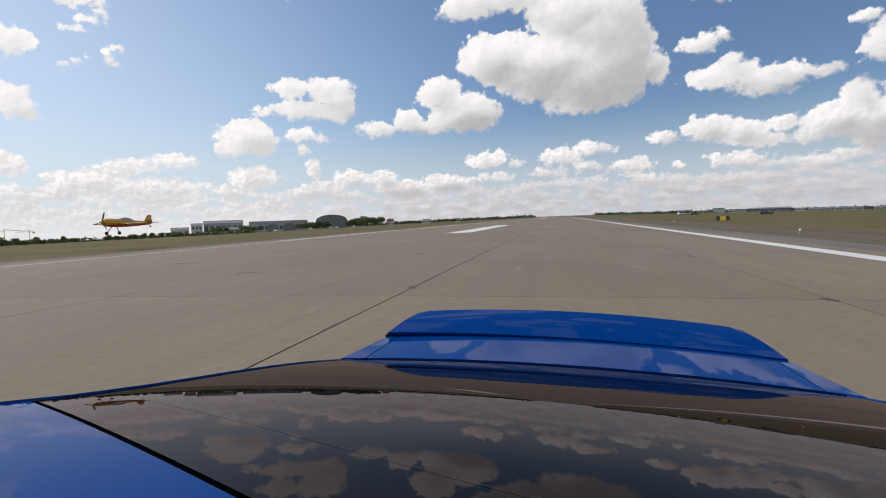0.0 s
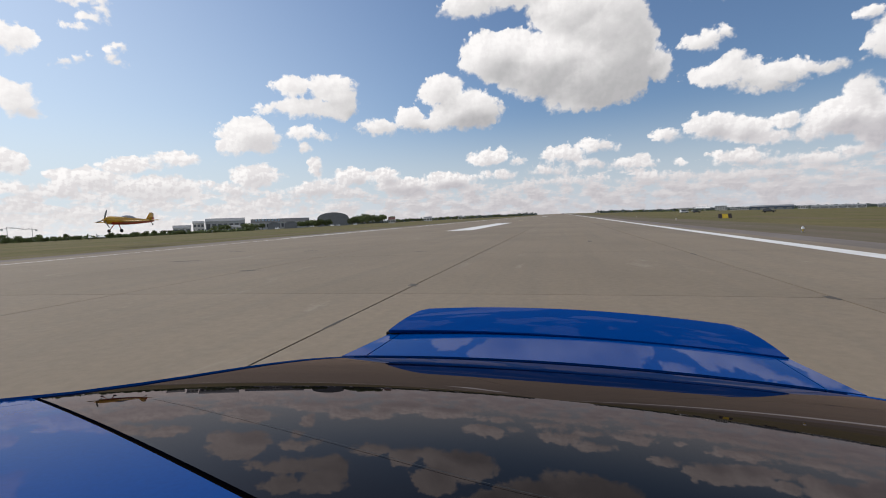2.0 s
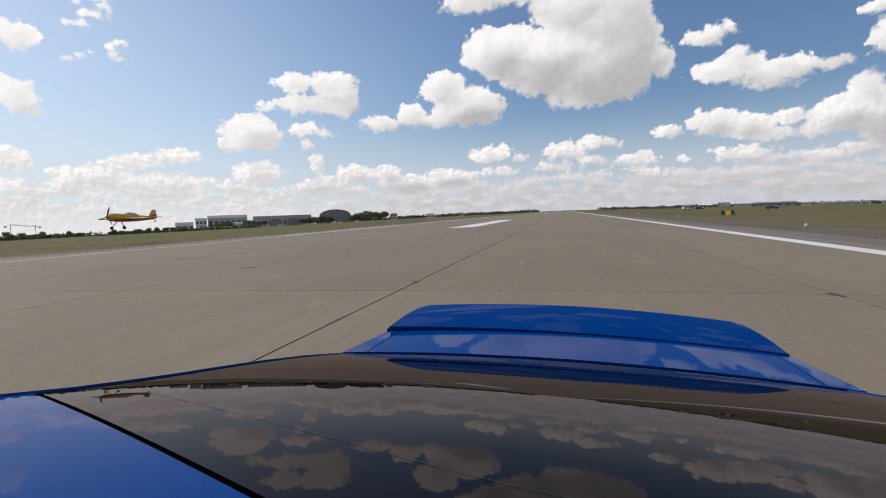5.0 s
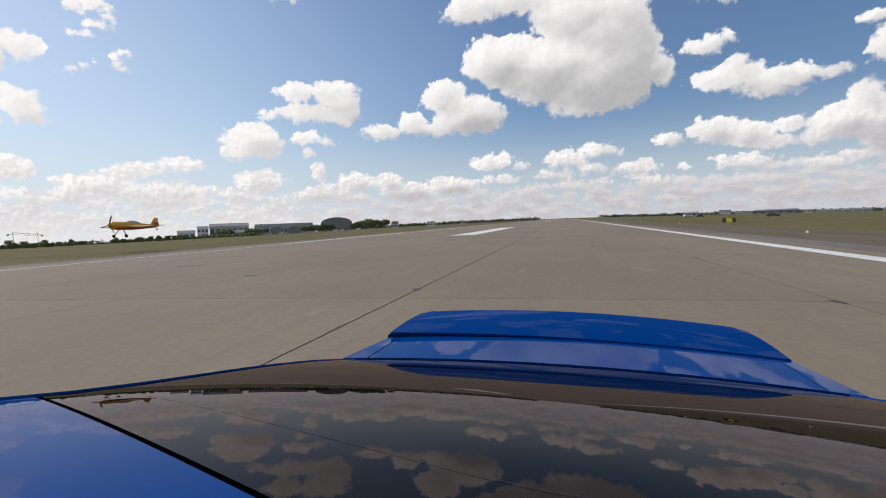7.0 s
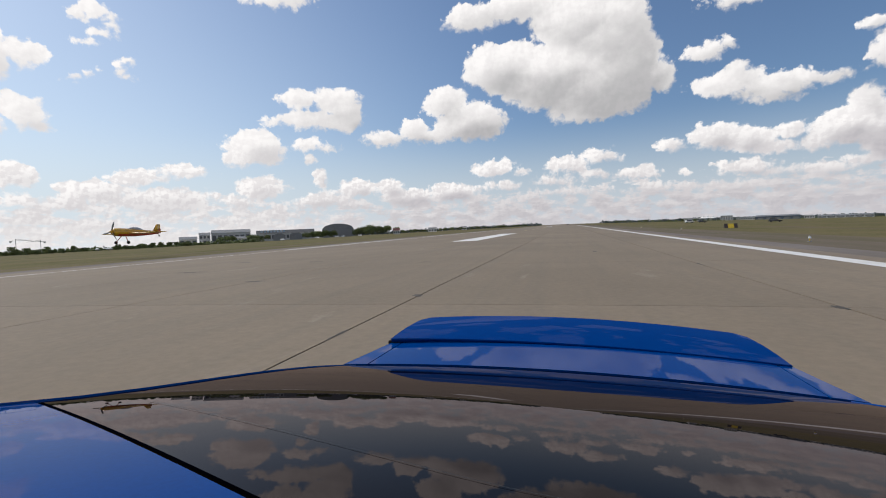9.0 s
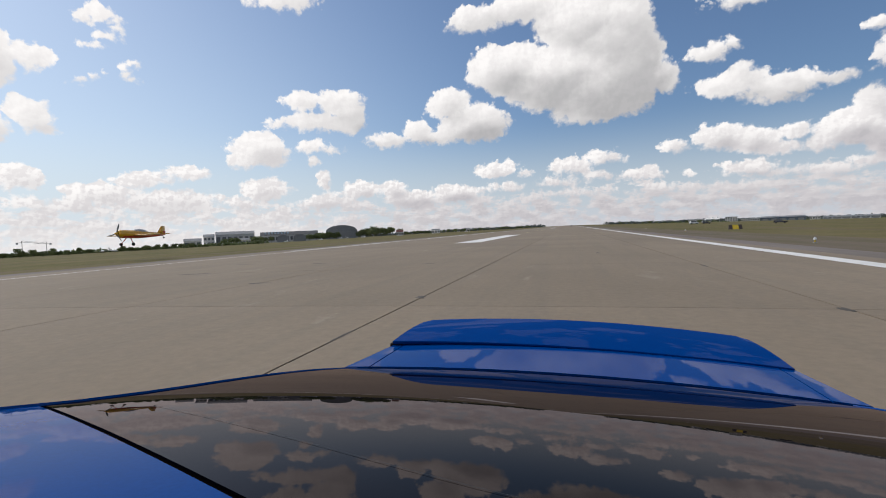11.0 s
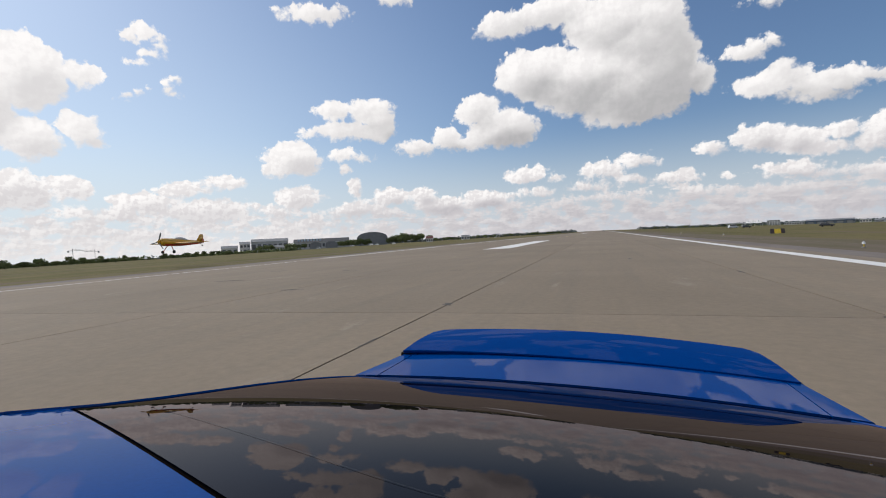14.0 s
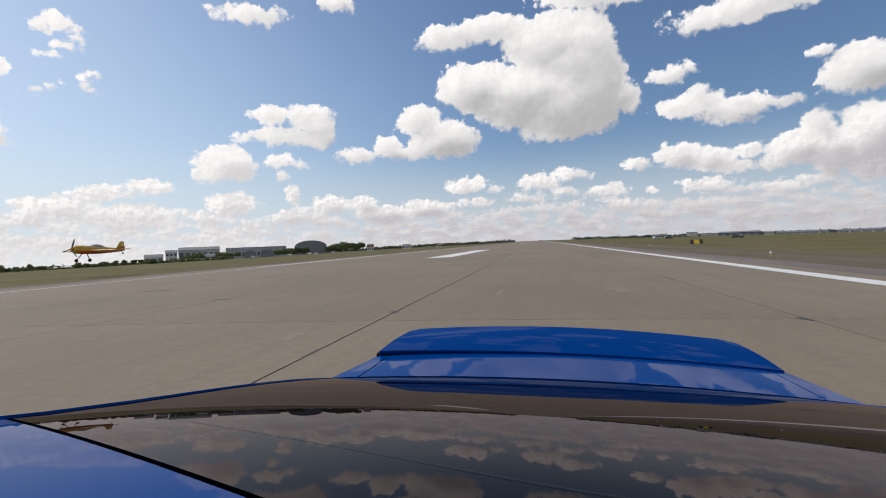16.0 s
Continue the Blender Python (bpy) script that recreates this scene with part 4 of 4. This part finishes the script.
for az in (14.3, 14.75, 15.2):
    build_tent(az, 950, 4.6, 10)


# ---- trees ----
def clumps(bm, centre, radius, count, size, rng):
    for _ in range(count):
        d = Vector((rng.gauss(0, 1), rng.gauss(0, 1), rng.gauss(0, 1))).normalized() * rng.random() ** 0.4
        c = Vector(centre) + Vector((d.x * radius[0], d.y * radius[1], d.z * radius[2]))
        s = size * rng.uniform(0.5, 1.25)
        m = Matrix.Translation(c) @ Euler((rng.random() * 6, rng.random() * 6, rng.random() * 6)).to_matrix().to_4x4() @ Matrix.Diagonal(
            (s * rng.uniform(0.7, 1.2), s * rng.uniform(0.7, 1.2), s * rng.uniform(0.35, 0.7), 1))
        v = [bm.verts.new(m @ Vector(p)) for p in ((1, 0, 0), (0, 1, 0), (-1, 0, 0), (0, -1, 0), (0.1, 0.1, 1), (-0.1, 0, -0.8))]
        for i in range(4):
            bm.faces.new((v[i], v[(i + 1) % 4], v[4]))
            bm.faces.new((v[(i + 1) % 4], v[i], v[5]))


def tree_kind(seed, h, w, lobes):
    rng = random.Random(seed)
    ob = new("tree")
    tagged(ob, "leafy green broad tree at the field's edge", "tree", "trees along the airfield")
    bm = bmesh.new()
    rod(bm, (0, 0, -1.0), (0, 0, h * 0.45), h * 0.035, h * 0.02)
    crown = bmesh.new()
    for i in range(lobes):
        a = 2 * math.pi * i / lobes + rng.random()
        c = (math.cos(a) * w * 0.42 * rng.uniform(0.5, 1), math.sin(a) * w * 0.42 * rng.uniform(0.5, 1), h * rng.uniform(0.34, 0.78))
        rod(bm, (0, 0, h * rng.uniform(0.2, 0.42)), c, h * 0.016, h * 0.006, 6)
        clumps(crown, c, (w * 0.30, w * 0.30, h * 0.22), 46, h * 0.075, rng)
    clumps(crown, (0, 0, h * 0.6), (w * 0.4, w * 0.4, h * 0.33), 90, h * 0.08, rng)
    part("trunk", bm, BARK, ob)
    part("crown", crown, LEAF, ob)
    return ob


KINDS = [tree_kind(s, 10, w, n) for s, w, n in ((1, 9, 7), (2, 11, 8), (3, 7.5, 6), (4, 13, 9))]
rng = random.Random(7)
planted = 0


def plant(az, dist, height):
    """A tree of that height; the first of each kind is used before it is copied."""
    global planted
    x, y, z = at(az, dist)
    s = height / 10 * rng.uniform(0.8, 1.0) * (0.8 if dist < 500 else 1.0)
    kind = KINDS[planted % 4] if planted < 4 else rng.choice(KINDS)
    m = pose(x, y, z, 0, 0, rng.uniform(0, 360))
    ob = kind if planted < 4 else copy_thing(kind, m)
    ob.matrix_world = m @ Matrix.Diagonal((s * rng.uniform(0.9, 1.25), s * rng.uniform(0.9, 1.25), s, 1))
    planted += 1


for az, dist, hh in ((-54.0, 300, 4.2), (-54.8, 310, 3.5), (-53.2, 420, 7.5), (-52.4, 450, 5.0), (-49.8, 330, 5.0), (-49.0, 340, 4.5), (-47.6, 380, 5.5), (-46.8, 390, 6.2),
                     (-46.0, 400, 6.0), (-45.2, 420, 6.2), (-44.6, 430, 5.5), (-43.6, 470, 6.5), (-40.4, 560, 8.5), (-39.6, 560, 9.5), (-39.0, 540, 8.0), (-37.0, 560, 9.5),
                     (-36.2, 580, 9.0), (-35.4, 570, 9.0), (-32.0, 650, 10.0), (-31.2, 640, 11.0), (-30.4, 650, 11.5), (-29.7, 640, 12.0), (-28.9, 630, 12.5), (-28.1, 640, 10.0),
                     (-25.2, 700, 12.0), (-24.6, 700, 15.0), (-24.0, 690, 16.0), (-23.4, 700, 16.5), (-22.8, 690, 15.0), (-22.2, 720, 14.0), (-21.6, 720, 15.0), (-20.4, 760, 13.5)):
    plant(az, dist, hh)
for i in range(46):
    az = -20.0 + 15.5 * (i + rng.random()) / 46
    plant(az, 820 + 700 * (i / 46) + rng.uniform(-40, 40), rng.uniform(4, 10) * (0.8 + 0.3 * i / 46))
for i in range(20):
    az = 5.5 + 10.0 * (i + rng.random()) / 20
    plant(az, 1150 + rng.uniform(-60, 80), rng.uniform(3, 7))
for i in range(22):
    az = -65 + 10.0 * (i + rng.random()) / 22
    plant(az, 320 + rng.uniform(-30, 60), rng.uniform(3.5, 6.5))


def belt(name, label, az0, az1, dist, low, high, n, size, mat):
    """Far woods: one mass of clumps, that nobody could count."""
    r = random.Random(int(dist))
    bm = bmesh.new()
    for i in range(n):
        az = az0 + (az1 - az0) * (i + r.random()) / n
        x, y, z = at(az, dist * r.uniform(0.97, 1.05))
        h = r.uniform(low, high)
        clumps(bm, (x, y, z + h * 0.45), (size * 1.4, size, h * 0.55), 9, size * 0.55, r)
    tagged(part(name, bm, mat), label, "woods", kind="stuff")


belt("hedge", "low scrub along the airfield's edge", -66, -36, 480, 1.0, 3.2, 190, 2.6, LEAF)
belt("woods", "far strip of woods on the horizon", -34, -3, 1700, 6, 12, 260, 6.0, LEAF_HAZED)
belt("woods", "far strip of woods on the horizon", 4, 16, 1900, 6, 11, 110, 6.0, LEAF_HAZED)
belt("woods", "dark wooded ridge behind the far halls", 12, 40, 2300, 9, 14, 420, 8.0, LEAF_HAZED)
belt("scrub", "low scrub before the far halls", 8, 36, 1250, 0.6, 1.6, 200, 2.0, LEAF)


# ---- cranes, parked aircraft and vehicles, runway furniture ----
def build_crane(az, dist, el, turn):
    ob = new("tower_crane")
    tagged(ob, "thin tower crane far behind the scrub", "crane")
    h = rise(az, dist, el)
    part("mast", rod(bmesh.new(), (0, 0, -1), (0, 0, h), 0.4, seg=4), STEEL, ob)
    part("jib", boxed((-6, -0.25, h - 2.7), (20, 0.25, h - 2.25)), STEEL, ob)
    part("counterweight", boxed((-7, -0.8, h - 5.0), (-5, 0.8, h - 2.6)), WALL_GREY, ob)
    part("tie", rod(bmesh.new(), (0, 0, h), (15, 0, h - 2.3), 0.2), STEEL, ob)
    ob.matrix_world = Matrix.Translation(at(az, dist)) @ pose(0, 0, 0, 0, 0, turn)


build_crane(-57.3, 900, 0.60, 30)
build_crane(-55.6, 950, 0.45, 200)


def build_parked_jet(az, dist, turn, size):
    ob = new("parked_aircraft")
    tagged(ob, "white parked aircraft with a tall tail on the grass", "aircraft", "parked aircraft")
    rings = [(-7, 0.2, 0.2, 2.0), (-6, 0.8, 0.8, 2.0), (-3, 1.1, 1.2, 2.1), (3, 1.1, 1.2, 2.1), (6, 0.6, 0.7, 2.4), (8, 0.15, 0.2, 2.8)]
    part("fuselage", loft([oval(0, y, z, rx, rz, 14) for y, rx, rz, z in rings]), CAR_WHITE, ob, "", True)
    for s in (-1, 1):
        part("wing", loft([[(s * 0.8, -1.5, 1.7), (s * 0.8, 1.8, 1.7), (s * 0.8, 1.8, 1.95), (s * 0.8, -1.5, 1.95)],
                           [(s * 7, 0.6, 2.0), (s * 7, 1.9, 2.0), (s * 7, 1.9, 2.1), (s * 7, 0.6, 2.1)]]), CAR_WHITE, ob)
        part("gear", rod(bmesh.new(), (s * 1.3, 0.5, -0.3), (s * 1.0, 0.4, 1.8), 0.18), TYRE, ob)
    part("fin", loft([[(-0.1, 5, 2.8), (-0.1, 8, 2.9), (0.1, 8, 2.9), (0.1, 5, 2.8)], [(-0.06, 7.2, 6.2), (-0.06, 8.6, 6.2), (0.06, 8.6, 6.2), (0.06, 7.2, 6.2)]]), CAR_WHITE, ob)
    part("nose_gear", rod(bmesh.new(), (0, -4.5, -0.3), (0, -4.5, 1.6), 0.16), TYRE, ob)
    ob.matrix_world = Matrix.Translation(at(az, dist)) @ pose(0, 0, 0, 0, 0, turn) @ Matrix.Diagonal((size, size, size, 1))


build_parked_jet(-51.4, 380, 60, 0.6)
build_parked_jet(-50.4, 400, 100, 0.55)
build_parked_jet(-41.9, 520, 70, 0.7)
build_parked_jet(-40.8, 540, 110, 0.7)


def build_vehicle(az, dist, turn, mat, label, van=False):
    ob = new("parked_van" if van else "parked_car")
    tagged(ob, label, "van" if van else "car", "vehicles on the field")
    w, l, h = (0.95, 2.6, 2.2) if van else (0.9, 2.3, 1.6)
    belt_h = h * (0.5 if van else 0.56)
    body = [[(-w, y, 0.35), (w, y, 0.35), (w * 1.02, y, belt_h * 0.7), (w * 0.96, y, b), (-w * 0.96, y, b), (-w * 1.02, y, belt_h * 0.7)]
            for y, b in ((-l, belt_h * 0.75), (-l * 0.9, belt_h * 0.9), (-l * 0.4, belt_h), (l * 0.9, belt_h), (l, belt_h * 0.8))]
    part("body", loft(body), mat, ob, "", True)
    a, b = (-l * 0.72, -l * 0.5) if van else (-l * 0.42, -l * 0.12)
    cab = [[(-w * 0.93 * k, y, zz), (w * 0.93 * k, y, zz), (w * 0.80 * k, y2, h), (-w * 0.80 * k, y2, h)] for y, y2, zz, k in
           ((a, b, belt_h - 0.02, 1.0), (l * 0.9, l * 0.78, belt_h - 0.02, 1.0))]
    part("cabin", loft(cab), mat, ob)
    for s in (-1, 1):
        part("side_glass", boxed((s * w * 0.885 - 0.03, b, belt_h + 0.05), (s * w * 0.885 + 0.03, l * 0.74, h - 0.18)), PANE, ob)
        for y in (-l * 0.62, l * 0.6):
            part("wheel", rod(bmesh.new(), (s * w - 0.2 * s, y, 0.33), (s * w + 0.03 * s, y, 0.33), 0.34, seg=16), TYRE, ob)
    ob.matrix_world = Matrix.Translation(at(az, dist)) @ pose(0, 0, -0.02, 0, 0, turn)


build_vehicle(20.6, 230, 70, CAR_DARK, "dark off-road car parked on the grass")
build_vehicle(14.2, 330, 80, CAR_DARK, "dark car parked far out on the grass")
build_vehicle(13.0, 340, 100, CAR_WHITE, "white van parked far out on the grass", True)
build_vehicle(0.15, 560, 0, CAR_DARK, "dark car far back on the runway")
for az, d in ((-27.6, 610), (-26.9, 600), (-24.9, 600), (-29.9, 590), (-33.8, 520)):
    build_vehicle(az, d, 75, CAR_WHITE, "white van parked before the hangars", True)


def build_marker(az, dist):
    """A prism-shaped runway marker: yellow face, black ends."""
    ob = new("runway_marker")
    tagged(ob, "black and yellow prism marker board standing beside the runway", "marker board")
    part("face", loft([[(-0.45, -0.45, 0.0), (-0.45, 0.45, 0.0), (-0.45, 0.0, 0.75)], [(0.45, -0.45, 0.0), (0.45, 0.45, 0.0), (0.45, 0.0, 0.75)]]), SIGN_YELLOW, ob)
    for s in (-1, 1):
        part("black_end", loft([[(s * 0.46, -0.47, -0.01), (s * 0.46, 0.47, -0.01), (s * 0.46, 0.0, 0.78)], [(s * 1.0, -0.47, -0.01), (s * 1.0, 0.47, -0.01), (s * 1.0, 0.0, 0.78)]]), SIGN_BLACK, ob, "black painted end")
    x, y, z = at(az, dist)
    ob.matrix_world = pose(x, y, z - 0.02, 0, 0, -5)


def build_edge_light(az, dist):
    ob = new("runway_light")
    tagged(ob, "small white runway edge light on a short post", "light", "runway edge lights")
    part("foot", rod(bmesh.new(), (0, 0, -0.05), (0, 0, 0.06), 0.16, 0.14, 14), STEEL, ob)
    part("post", rod(bmesh.new(), (0, 0, 0.05), (0, 0, 0.30), 0.05, seg=10), SIGN_YELLOW, ob)
    part("head", rod(bmesh.new(), (0, 0, 0.29), (0, 0, 0.42), 0.13, 0.10, 14), CAR_WHITE, ob)
    dome = bmesh.new()
    bmesh.ops.create_uvsphere(dome, u_segments=12, v_segments=8, radius=0.09, matrix=Matrix.Translation((0, 0, 0.43)))
    part("lens", dome, LAMP_CLEAR, ob, "clear domed lens", True)
    ob.matrix_world = Matrix.Translation(at(az, dist)) @ Matrix.Diagonal((0.7, 0.7, 0.7, 1))


build_marker(16.8, 96)
build_edge_light(23.3, 36)
build_edge_light(12.2, 78)
build_edge_light(8.2, 120)
